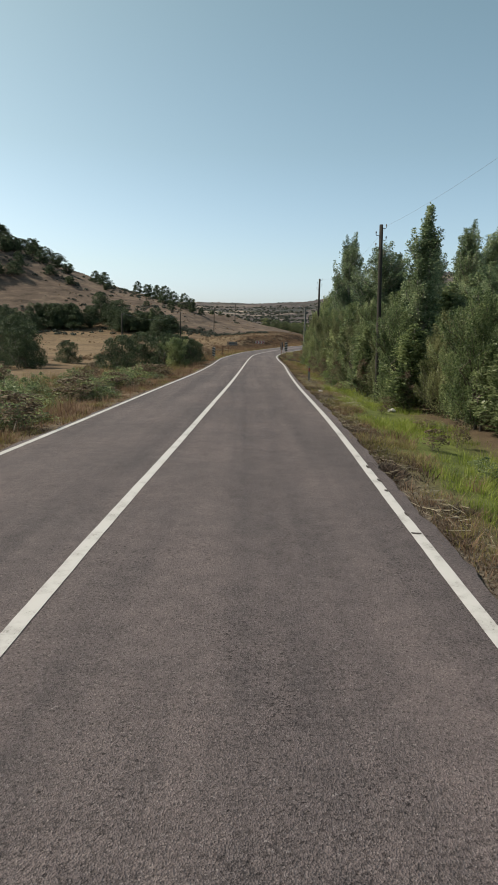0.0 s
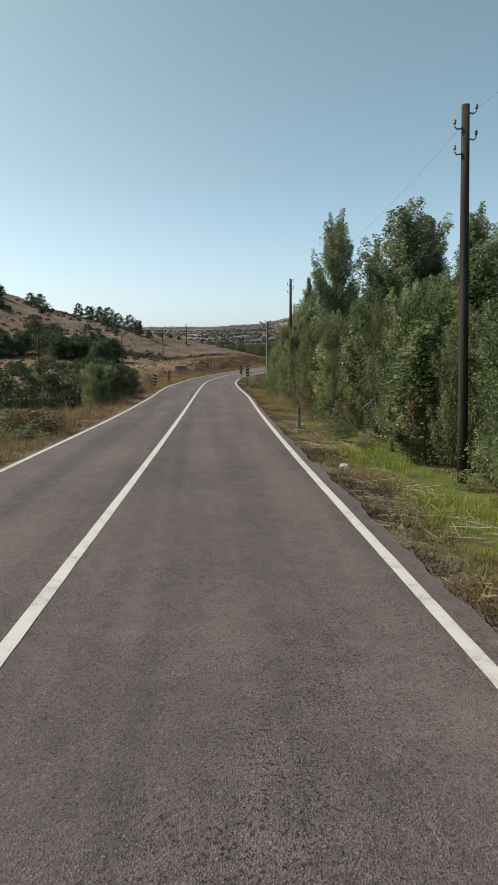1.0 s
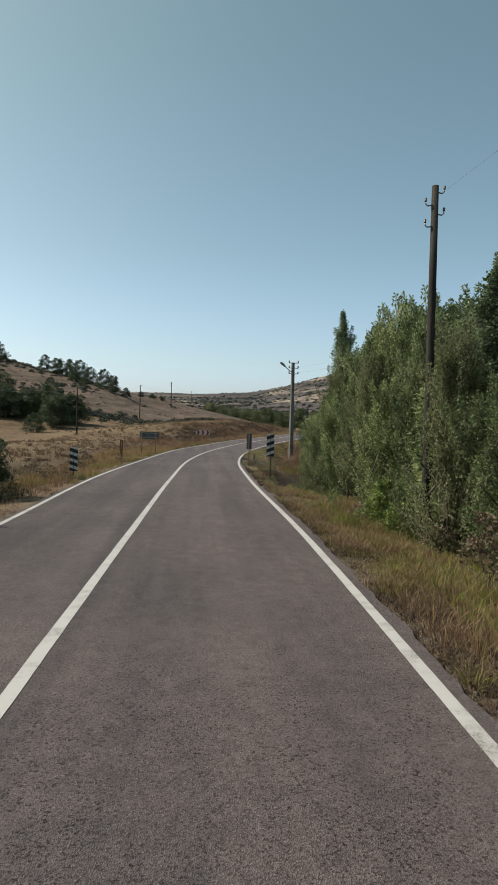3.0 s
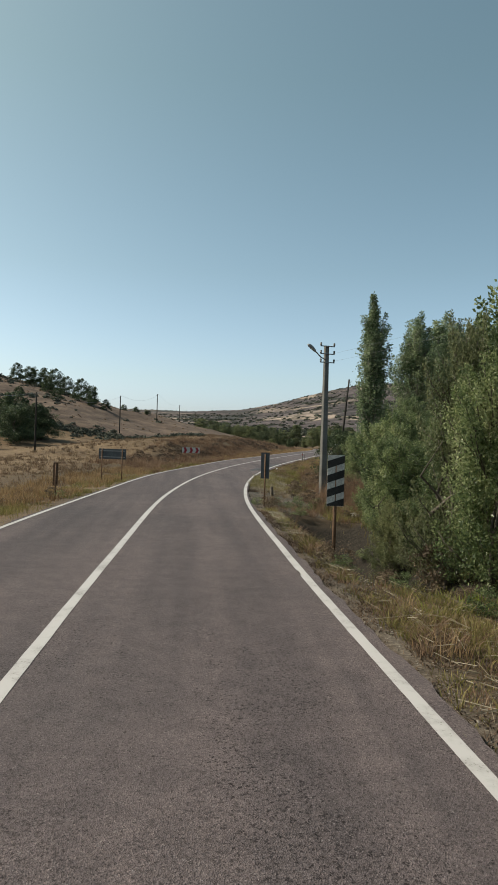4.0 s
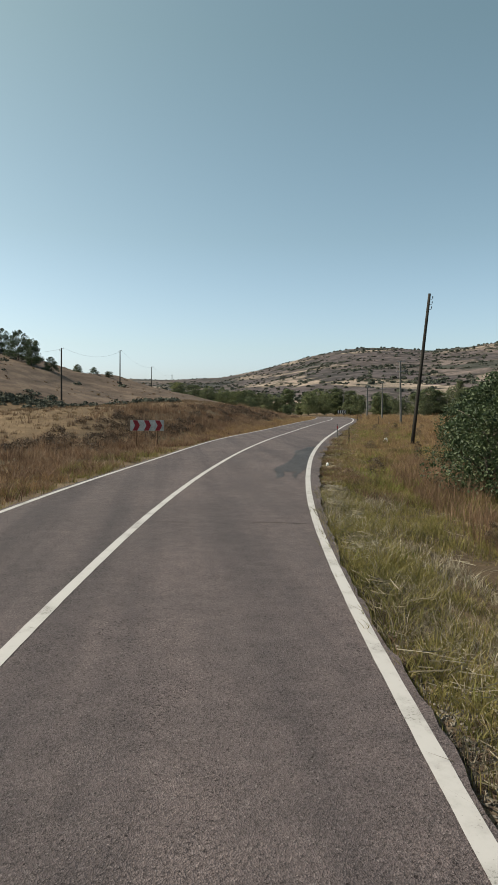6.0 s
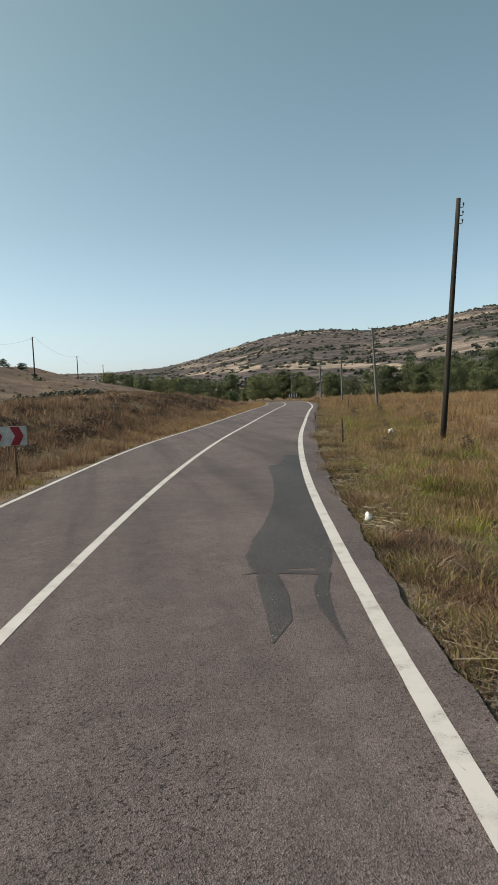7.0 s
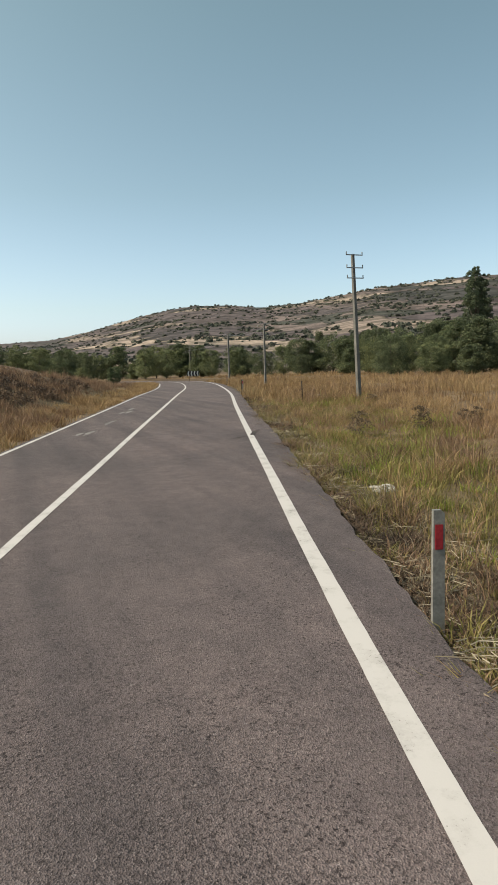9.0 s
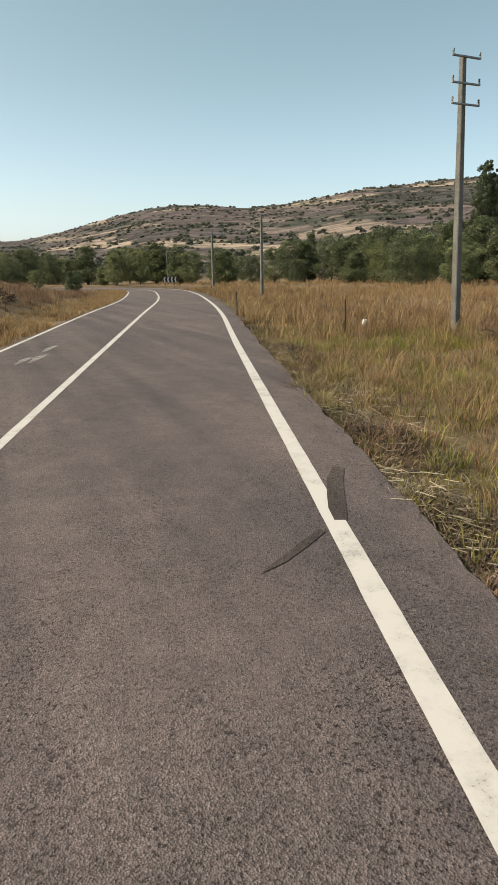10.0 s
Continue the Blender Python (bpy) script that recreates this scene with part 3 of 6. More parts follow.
road_mark("tar_seam", [(14.2, 123.1), (14.42, 123.18), (14.66, 123.33), (14.86, 123.47), (14.85, 123.53), (14.64, 123.4), (14.4, 123.24)], SEAM, 0.006, "dark tar seam across the lane's edge")
road_mark("tar_seam", [(15.02, 123.62), (15.1, 123.58), (15.22, 123.78), (15.4, 124.1), (15.56, 124.38), (15.72, 124.6), (15.64, 124.68), (15.44, 124.44), (15.24, 124.1), (15.1, 123.84)], SEAM, 0.006, "dark tar seam across the shoulder")
road_mark("tar_seam", [(1.8, 86.1), (2.36, 86.05), (2.36, 86.09), (1.8, 86.14)], SEAM, 0.004, "thin tar seam across the lane")
road_mark("tar_seam", [(3.3, 85.98), (3.8, 85.88), (4.14, 85.77), (4.14, 85.82), (3.8, 85.94), (3.3, 86.03)], SEAM, 0.004, "thin tar seam across the lane")
chip_rng = random.Random(5)
for cy, cd, cl, cw in ((3.6, 0.045, 0.16, 0.05), (5.9, 0.0, 0.07, 0.13), (6.6, 0.05, 0.2, 0.04), (7.7, 0.04, 0.16, 0.06), (8.3, 0.045, 0.24, 0.05), (9.2, 0.035, 0.3, 0.06), (10.1, 0.0, 0.06, 0.12), (34.3, 0.05, 0.14, 0.04), (37.9, 0.0, 0.05, 0.13), (61.0, -0.05, 0.4, 0.03)):
    ring = [(cy + cl / 2 * math.cos(k * 0.785) * chip_rng.uniform(0.6, 1.1), cd + cw / 2 * math.sin(k * 0.785) * chip_rng.uniform(0.7, 1.1)) for k in range(8)]
    road_mark("line_chip", [tuple(float(v) for v in along(a, right_line(a) + b)) for a, b in ring], SEAM, 0.008, "chipped, dirty spot where the edge line has flaked off")
ARM = "dark arm of tar running out from the repair patch"
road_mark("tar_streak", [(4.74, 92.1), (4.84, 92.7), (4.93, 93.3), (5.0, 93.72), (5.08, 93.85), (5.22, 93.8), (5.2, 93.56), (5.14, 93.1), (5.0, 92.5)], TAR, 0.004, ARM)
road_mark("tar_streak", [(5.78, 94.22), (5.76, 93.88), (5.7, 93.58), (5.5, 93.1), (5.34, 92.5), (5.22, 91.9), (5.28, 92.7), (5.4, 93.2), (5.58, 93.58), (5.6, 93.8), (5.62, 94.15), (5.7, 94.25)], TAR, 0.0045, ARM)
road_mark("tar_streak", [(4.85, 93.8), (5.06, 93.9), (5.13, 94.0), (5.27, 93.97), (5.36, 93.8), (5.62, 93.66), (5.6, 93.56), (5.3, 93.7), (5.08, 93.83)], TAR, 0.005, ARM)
for sx, sy, sl in ((11.35, 126.1, 1.0), (11.15, 126.15, 0.7), (12.3, 128.7, 1.1), (12.55, 129.3, 0.8), (13.5, 132.8, 1.0), (13.75, 132.9, 1.3), (14.2, 134.6, 1.1)):
    road_mark("paint_smear", [(sx, sy), (sx + 0.1, sy + 0.06), (sx + 0.07 + 0.2 * sl, sy + 0.45 * sl), (sx + 0.1 + 0.38 * sl, sy + sl), (sx + 0.36 * sl, sy + 0.98 * sl), (sx + 0.15 * sl, sy + 0.6 * sl), (sx + 0.09 * sl, sy + 0.3 * sl)],
              WORN_PAINT, 0.004, "faint pale smear on the asphalt")


# ---------------------------------------------------------------- building helpers
def part(name, bm, mat, parent, label=""):
    """Links a bmesh or a mesh as one mesh object under a thing or a part."""
    if isinstance(bm, bmesh.types.BMesh):
        me = bpy.data.meshes.new(name)
        bm.to_mesh(me)
        bm.free()
    else:
        me = bm
    if not me.materials:
        me.materials.append(mat)
    ob = new(name, me)
    ob.parent = parent
    return tagged(ob, label)


def thing(name, x, y, label, category, group="", z=None, turn=0.0):
    ob = new(name)
    ob.empty_display_size = 0.2
    ob.matrix_world = pose(x, y, float(ground_z(x, y)) if z is None else z, 0, 0, turn)
    return tagged(ob, label, category, group)


def tube(bm, points, radii, sides=8):
    """A round, tapering rod along points, closed at its ends."""
    rings = []
    pts = [Vector(p) for p in points]
    for i, p in enumerate(pts):
        way = (pts[min(i + 1, len(pts) - 1)] - pts[max(i - 1, 0)]).normalized()
        q = way.to_track_quat("Z", "Y")
        rings.append([bm.verts.new(p + q @ Vector((math.cos(a), math.sin(a), 0)) * radii[i]) for a in [6.28318 * k / sides for k in range(sides)]])
    for r, s in zip(rings, rings[1:]):
        for k in range(sides):
            bm.faces.new((r[k], r[(k + 1) % sides], s[(k + 1) % sides], s[k])).smooth = True
    bm.faces.new(rings[0][::-1])
    bm.faces.new(rings[-1])
    return bm


def box(bm, centre, size, bevel=0.0, m=None):
    made = bmesh.ops.create_cube(bm, size=1.0, matrix=(m or Matrix()) @ Matrix.Translation(centre) @ Matrix.Diagonal((*size, 1)))
    if bevel:
        edges = list({e for v in made["verts"] for e in v.link_edges})
        bmesh.ops.bevel(bm, geom=edges, offset=bevel, segments=2, affect="EDGES", clamp_overlap=True)
    return bm


def slab(bm, corners, y0, y1):
    """A plate with an outline given in x and z, from y0 to y1."""
    a = [bm.verts.new((x, y0, z)) for x, z in corners]
    b = [bm.verts.new((x, y1, z)) for x, z in corners]
    n = len(corners)
    bm.faces.new(a)
    bm.faces.new(b[::-1])
    for k in range(n):
        bm.faces.new((a[(k + 1) % n], a[k], b[k], b[(k + 1) % n]))
    bmesh.ops.recalc_face_normals(bm, faces=bm.faces)
    return bm


# ---------------------------------------------------------------- poles and wires
def insulator(parent, x, y, z, k=1.0):
    bm = bmesh.new()
    tube(bm, [(x, y, z), (x, y, z + 0.03 * k), (x, y, z + 0.04 * k), (x, y, z + 0.09 * k), (x, y, z + 0.12 * k)], [0.03 * k, 0.045 * k, 0.03 * k, 0.045 * k, 0.015 * k], 8)
    part("insulator", bm, PORCELAIN, parent, "pale porcelain insulator")


def wooden_pole(x, y, top, lean=(0.0, 0.0), hooks=((0.12, 1), (0.38, -1), (0.55, 1), (0.8, -1)), radius=0.095, label="dark weathered wooden utility pole in the verge", turn=0.0):
    p = thing("utility_pole", x, y, label, "utility pole", "utility poles", turn=turn)
    h = top - p.location.z + 0.0
    bm = bmesh.new()
    pts = [(lean[0] * f, lean[1] * f, -0.4 + (h + 0.4) * f) for f in (0, 0.25, 0.5, 0.75, 1)]
    tube(bm, pts, [radius, radius * 0.95, radius * 0.88, radius * 0.8, radius * 0.72], 12)
    part("shaft", bm, WOOD, p)
    for down, side in hooks:
        z = h - down
        f = (z + 0.4) / (h + 0.4)
        cx, cy = lean[0] * f, lean[1] * f
        bm = bmesh.new()
        tube(bm, [(cx, cy, z), (cx + side * 0.15, cy, z - 0.02), (cx + side * 0.19, cy, z + 0.02), (cx + side * 0.19, cy, z + 0.07)], [0.013] * 4, 6)
        part("hook", bm, STEEL, p, "bent steel hook")
        insulator(p, cx + side * 0.19, cy, z + 0.06, 0.65)
    return p


def concrete_pole(x, y, top, arms, label, turn=0.0, half=0.34, upturned=True, girth=1.0, tilt=0.0):
    p = thing("utility_pole", x, y, label, "utility pole", "utility poles", turn=turn)
    h = top - p.location.z
    bm = bmesh.new()
    if tilt:
        # leans to the west and away
        p.matrix_world = p.matrix_world @ pose(0, 0, 0, 0, 0, -turn) @ Matrix.Rotation(radians(tilt), 4, Vector((-0.6, -0.8, 0))) @ pose(0, 0, 0, 0, 0, turn)
    low, high = 0.125 * girth, 0.08 * girth
    rings = [[bm.verts.new((sx * w, sy * w, z)) for sx, sy in ((-1, -0.8), (-0.8, -1), (0.8, -1), (1, -0.8), (1, 0.8), (0.8, 1), (-0.8, 1), (-1, 0.8))] for w, z in ((low, -0.4), ((low + high) / 2, h / 2), (high, h))]
    for a, b in zip(rings, rings[1:]):
        for k in range(8):
            bm.faces.new((a[k], a[(k + 1) % 8], b[(k + 1) % 8], b[k]))
    bm.faces.new(rings[-1])
    part("shaft", bm, CONCRETE, p)
    for down in arms:
        z = h - down
        bm = bmesh.new()
        box(bm, (0, -0.11, z), (2 * half, 0.05, 0.035), 0.006)
        if upturned:
            for s in (-1, 1):
                box(bm, (s * (half - 0.015), -0.11, z + 0.04), (0.022, 0.04, 0.07), 0.004)
        part("crossarm", bm, STEEL, p, "steel crossarm")
        for s in (-1, 1):
            insulator(p, s * (half - 0.02), -0.11, z + (0.06 if upturned else 0.02), 0.55 if upturned else 1.0)
    return p


wooden_pole(4.87, 24.8, 5.99, lean=(-0.2, 0.0))
wooden_pole(5.13, 51.6, 6.31)
wooden_pole(13.95, 106.2, 7.22, lean=(0.72, -0.1), hooks=((0.25, 1), (0.5, 1), (0.75, 1)), label="leaning dark wooden utility pole in the meadow")
lamp_pole = concrete_pole(6.07, 76.35, 5.25, (0.03, 0.33, 0.66), "tapered concrete utility pole carrying a street lamp", turn=12, half=0.3, upturned=False, girth=1.0)
LH = 5.25 - lamp_pole.location.z
bm = bmesh.new()
tube(bm, [(-0.06, -0.1, LH - 0.56), (-0.29, -0.14, LH - 0.48), (-0.50, -0.2, LH - 0.32), (-0.59, -0.22, LH - 0.26)], [0.024] * 4, 8)
arm = part("lamp_arm", bm, STEEL, lamp_pole, "bent steel lamp arm")
bm = bmesh.new()
tube(bm, [(-0.54, -0.21, LH - 0.30), (-0.59, -0.22, LH - 0.25), (-0.71, -0.25, LH - 0.16), (-0.85, -0.29, LH - 0.08), (-0.92, -0.31, LH - 0.05)], [0.03, 0.055, 0.075, 0.07, 0.03], 10)
head = part("lamp_head", bm, LAMP_GREY, lamp_pole, "grey street lamp housing")
bm = bmesh.new()
tube(bm, [(-0.64, -0.23, LH - 0.25), (-0.73, -0.26, LH - 0.18), (-0.85, -0.29, LH - 0.12)], [0.03, 0.055, 0.03], 8)
part("lamp_bowl", bm, LAMP_GLASS, head, "cloudy lamp bowl")
FAR_LABEL = "concrete utility pole with three steel crossarms"
concrete_pole(23.07, 131.67, 6.14, (0.05, 0.55, 0.95), FAR_LABEL, turn=5, half=0.4, girth=0.7, tilt=2.0)
concrete_pole(30.78, 159.05, 5.62, (0.05, 0.5, 0.9), FAR_LABEL, turn=5, half=0.4, girth=0.75)
concrete_pole(36.8, 184.3, 6.35, (0.06, 0.4), FAR_LABEL, turn=5)
concrete_pole(52.0, 275.0, 6.4, (0.06, 0.4), FAR_LABEL)
concrete_pole(44.0, 225.0, 6.0, (0.06, 0.4), FAR_LABEL)
LEFT_POLES = [(-13.8, 67.5, 3.75), (-12.3, 108.3, 5.3), (-8.72, 142.5, 7.63), (-4.86, 169.5, 10.05), (-1.15, 201.8, 10.05), (3.0, 230.0, 10.2)]
for x, y, top in LEFT_POLES:
    wooden_pole(x, y, top, hooks=((0.1, 1), (0.3, -1)), radius=0.09, label="thin wooden utility pole on the dry slope")


def wire(a, b, sag, r=0.0022):
    cu = bpy.data.curves.new("wire", "CURVE")
    cu.dimensions, cu.bevel_depth, cu.bevel_resolution = "3D", r, 1
    sp = cu.splines.new("POLY")
    sp.points.add(16)
    for i in range(17):
        f = i / 16
        p = Vector(a).lerp(Vector(b), f)
        sp.points[i].co = (p.x, p.y, p.z - 4 * sag * f * (1 - f), 1)
    cu.materials.append(WIRE)
    return tagged(new("wire", cu), "thin slack wire between utility poles", "wire", "wires")


for (x0, y0, z0), (x1, y1, z1) in zip(LEFT_POLES, LEFT_POLES[1:]):
    wire((x0 + 0.25, y0, z0 - 0.02), (x1 + 0.25, y1, z1 - 0.02), 0.9, 0.007)
def pole_top(x, y, z, s, dn):
    return (x + s, y, z - dn)


VALLEY_POLES = [(23.07, 131.67, 6.14), (30.78, 159.05, 5.62), (36.8, 184.3, 6.35), (44.0, 225.0, 6.0), (52.0, 275.0, 6.4)]
for (x0, y0, z0), (x1, y1, z1) in zip(VALLEY_POLES[1:], VALLEY_POLES[2:]):
    for side in (-0.35, 0.35):
        wire((x0 + side, y0, z0 - 0.05), (x1 + side, y1, z1 - 0.05), 0.5, 0.009)
RIGHT_POLES = [(4.3, -8.0, 5.9), (4.67, 24.8, 6.05), (5.13, 51.6, 6.35)]
for a, e in zip(RIGHT_POLES, RIGHT_POLES[1:3]):
    wire(pole_top(*a, 0.25, 0.08), pole_top(*e, 0.25, 0.08), 0.55)
wooden_pole(14.2, 50.5, 6.2, label="dark wooden utility pole among the poplars")
for dn in (0.36, 0.66):
    wire((6.33, 76.25, 5.25 - dn + 0.05), (14.2, 50.5, 6.4 - dn), 0.3)


# ---------------------------------------------------------------- road signs
def posts(parent, xs, top, bottom=-0.3, r=0.028, mat=RUST, y=0.02):
    for x in xs:
        bm = bmesh.new()
        tube(bm, [(x, y, bottom), (x, y, top)], [r, r], 8)
        part("post", bm, mat, parent, "rusty steel post")


def hazard_marker(x, y, top, flip, turn):
    """A tall plate with slanting black and white stripes on one post."""
    p = thing("hazard_marker", x, y, "narrow plate with slanting black and white stripes on a post", "road sign", turn=turn)
    h = top - p.location.z
    w, t = 0.14, 0.84
    bm = box(bmesh.new(), (0, 0, h - t / 2), (2 * w, 0.012, t), 0.004)
    plate = part("plate", bm, SIGN_WHITE, p)
    pitch, thick, slant = 0.235, 0.125, 0.1 * flip
    for k in range(5):
        z0 = h - t - 0.04 + k * pitch
        pts = [(-w, z0 - slant / 2), (w, z0 + slant / 2), (w, z0 + slant / 2 + thick), (-w, z0 - slant / 2 + thick)]
        lo, hi = h - t + 0.004, h - 0.004
        pts = [(a, min(max(b, lo), hi)) for a, b in pts]
        if max(b for _, b in pts) - min(b for _, b in pts) > 0.03:
            part("stripe", slab(bmesh.new(), pts, -0.011, -0.0065), SIGN_BLACK, plate, "black stripe")
    posts(p, (0,), h - 0.1, r=0.03)
    return p


hazard_marker(3.19, 62.2, 1.18, 1, -4)
hazard_marker(-3.8, 61.9, 0.55, -1, 4)


def back_plate(x, y, top, w, t, mat, label, turn=0.0):
    p = thing("marker_plate", x, y, label, "road sign", turn=turn)
    h = top - p.location.z
    part("plate", box(bmesh.new(), (0, 0, h - t / 2), (w, 0.014, t), 0.004), mat, p)
    bm = bmesh.new()
    tube(bm, [(0.01, -0.035, -0.3), (0, -0.03, h - 0.04)], [0.026, 0.024], 8)
    part("post", bm, RUST, p, "rusty steel post")
    return p


back_plate(3.18, 71.5, 1.07, 0.26, 0.8, SIGN_BACK, "grey back of a narrow marker plate on a rusty post", -10)
back_plate(-3.45, 73.0, 0.55, 0.15, 0.75, RUST, "rust-brown narrow marker post beside the road", 10)

place = thing("place_sign", -2.65, 81.7, "grey back of a low rectangular sign board on two posts", "road sign", turn=-12)
H = 0.93 - place.location.z
part("board", box(bmesh.new(), (0, 0, H - 0.24), (1.3, 0.02, 0.47), 0.006), SIGN_BACK, place)
for dz in (0.1, 0.38):
    part("rail", box(bmesh.new(), (0, -0.022, H - dz), (1.2, 0.024, 0.04), 0.004), STEEL, place, "steel rail across the back")
posts(place, (-0.48, 0.48), H - 0.03, y=-0.05, r=0.026)


def chevron_board(x, y, top, width, tall, count, turn, lead, tones, label):
    p = thing("chevron_sign", x, y, label, "road sign", turn=turn)
    h = top - p.location.z
    board = part("board", box(bmesh.new(), (0, 0, h - tall / 2), (width, 0.02, tall), 0.006), tones[0], p)
    cw = width / count
    for k in range(count):
        c = -width / 2 + (k + 0.5) * cw
        a, b = cw * 0.3 * lead, cw * 0.42 * lead
        m, lo, hi = h - tall / 2, h - tall + 0.01, h - 0.01
        pts = [(c - a, hi), (c - a + b, hi), (c + a * 0.6 + b * 0.4, m), (c - a + b, lo), (c - a, lo), (c + a * 0.6 - b * 0.6, m)]
        part("chevron", slab(bmesh.new(), pts, -0.016, -0.0105), tones[1], board, "chevron arrow")
    posts(p, (-width * 0.32, width * 0.3), h - 0.02, r=0.03)
    return p


chevron_board(1.1, 103.6, 0.93, 1.42, 0.46, 3, 4, 1, (SIGN_WHITE, SIGN_RED), "white board with three dark red chevrons on two posts")
chevron_board(33.75, 189.7, 1.92, 1.6, 0.6, 4, -12, -1, (SIGN_BLACK, SIGN_WHITE), "dark board with four pale chevrons at the bend")


# white posts given a grey that takes in the shade on their faces
DELI_GREY = speckled("delineator_shaded_grey", [(0.3, (0.156, 0.152, 0.144)), (0.7, (0.250, 0.242, 0.230))], 6.0, 0.6, 40, 0.05, 0.001)


def delineator(x, y, top, turn, label):
    p = thing("delineator_post", x, y, label, "delineator", "delineators", turn=turn)
    h = top - p.location.z
    bm = slab(bmesh.new(), [(-0.042, -0.2), (0.042, -0.2), (0.04, h - 0.02), (0.016, h), (-0.036, h)], -0.02, 0.02)
    body = part("body", bm, DELI_GREY, p)
    part("reflector", box(bmesh.new(), (0, -0.024, h - 0.18), (0.055, 0.008, 0.17), 0.003), SIGN_RED, body, "red reflector")
    part("reflector", box(bmesh.new(), (0, 0.024, h - 0.18), (0.055, 0.008, 0.17), 0.003), SIGN_RED, body, "red reflector")
    return p


DELI = "grey delineator post with a red reflector in the grass"
delineator(11.97, 112.75, 0.66, -20, DELI)
delineator(2.79, 31.7, 0.34, 0, DELI)
for y in (150.0, 168.0):
    x, yy = along(y, 4.1)
    delineator(float(x), float(yy), float(road_z(y)) + 0.72, -18, DELI)


def stake(x, y, top, label, k=1.0, mat=WOOD):
    p = thing("wooden_stake", x, y, label, "stake", "stakes")
    h = top - p.location.z
    bm = tube(bmesh.new(), [(0, 0, -0.2), (0.01, 0, h * 0.5), (0.0, 0.01, h - 0.03), (0.0, 0.01, h)], [0.026 * k, 0.024 * k, 0.022 * k, 0.014 * k], 7)
    part("shaft", bm, mat, p)


stake(11.17, 107.6, 0.55, "short dark wooden stake in the grass")
stake(22.0, 134.7, 1.15, "thin dark wooden stake in the meadow")
stake(22.7, 143.9, 1.2, "thin dark wooden stake in the meadow")
stake(3.5, 72.2, -0.02, "short brown wooden stump beside the marker plate", 2.3, BARK)


# ---------------------------------------------------------------- trees and shrubs
def leaves_mesh(name, centres, spreads, per, size, seed, squash=0.8):
    """Small bent leaves gathered in clumps round the given centres."""
    g = np.random.default_rng(seed)
    c = np.repeat(np.asarray(centres), per, 0)
    s = np.repeat(np.asarray(spreads), per)
    off = g.normal(size=(len(c), 3))
    off *= (g.uniform(0.25, 1.0, (len(c), 1)) ** 0.5) / np.linalg.norm(off, axis=1, keepdims=True)
    p = c + off * s[:, None] * [1, 1, squash]
    n = len(p)
    ax = g.normal(size=(n, 3)) + off * 0.6 + [0, 0, 0.35]
    ax /= np.linalg.norm(ax, axis=1, keepdims=True)
    up = g.normal(size=(n, 3))
    si = np.cross(ax, up)
    si /= np.linalg.norm(si, axis=1, keepdims=True)
    le = np.cross(si, ax)
    k = size * g.uniform(0.6, 1.3, (n, 1))
    v = np.stack([p - le * k * 0.5, p + si * k * 0.32 + ax * k * 0.12, p + le * k * 0.55, p - si * k * 0.32 + ax * k * 0.12], 1)
    f = np.arange(n * 4).reshape(-1, 4)
    return from_arrays(name, v, f)


def trunk_mesh(name, h, r, limbs, seed, bend=0.15, shoots=(), shoot_r=0.0):
    g = random.Random(seed)
    bm = bmesh.new()
    pts = [(g.uniform(-bend, bend) * f, g.uniform(-bend, bend) * f, h * f) for f in (-0.06, 0.2, 0.45, 0.7, 0.95)]
    tube(bm, pts, [r * 1.25, r, r * 0.75, r * 0.45, r * 0.12], 8)
    for reach, rise, turn, f in limbs:
        b = Vector((0, 0, h * f))
        e = b + Vector((math.cos(turn) * reach, math.sin(turn) * reach, rise))
        mid = b.lerp(e, 0.5) + Vector((g.uniform(-0.1, 0.1), g.uniform(-0.1, 0.1), 0.12 * reach))
        tube(bm, [b, mid, e], [r * 0.4, r * 0.26, r * 0.08], 6)
    for p, q, t in zip(*shoots):
        tube(bm, [p, p * 0.25 + q * 0.5 + t * 0.25, p * 0.04 + q * 0.32 + t * 0.64], [shoot_r, shoot_r * 0.7, shoot_r * 0.35], 4)
    me = bpy.data.meshes.new(name)
    bm.to_mesh(me)
    bm.free()
    return me


def clumps(shape, count, seed):
    """Clump centres in a crown: shape gives the radius at a height from 0 to 1."""
    g = np.random.default_rng(seed)
    out = []
    while len(out) < count:
        f = g.uniform(0, 1)
        r = shape(f)
        if g.uniform() * 1.0 > r / 1.0 + 0.25:
            continue
        a, q = g.uniform(0, 6.283), math.sqrt(g.uniform(0.1, 1)) * g.uniform(0.75, 1.12)
        out.append((math.cos(a) * r * q, math.sin(a) * r * q, f))
    return np.array(out)


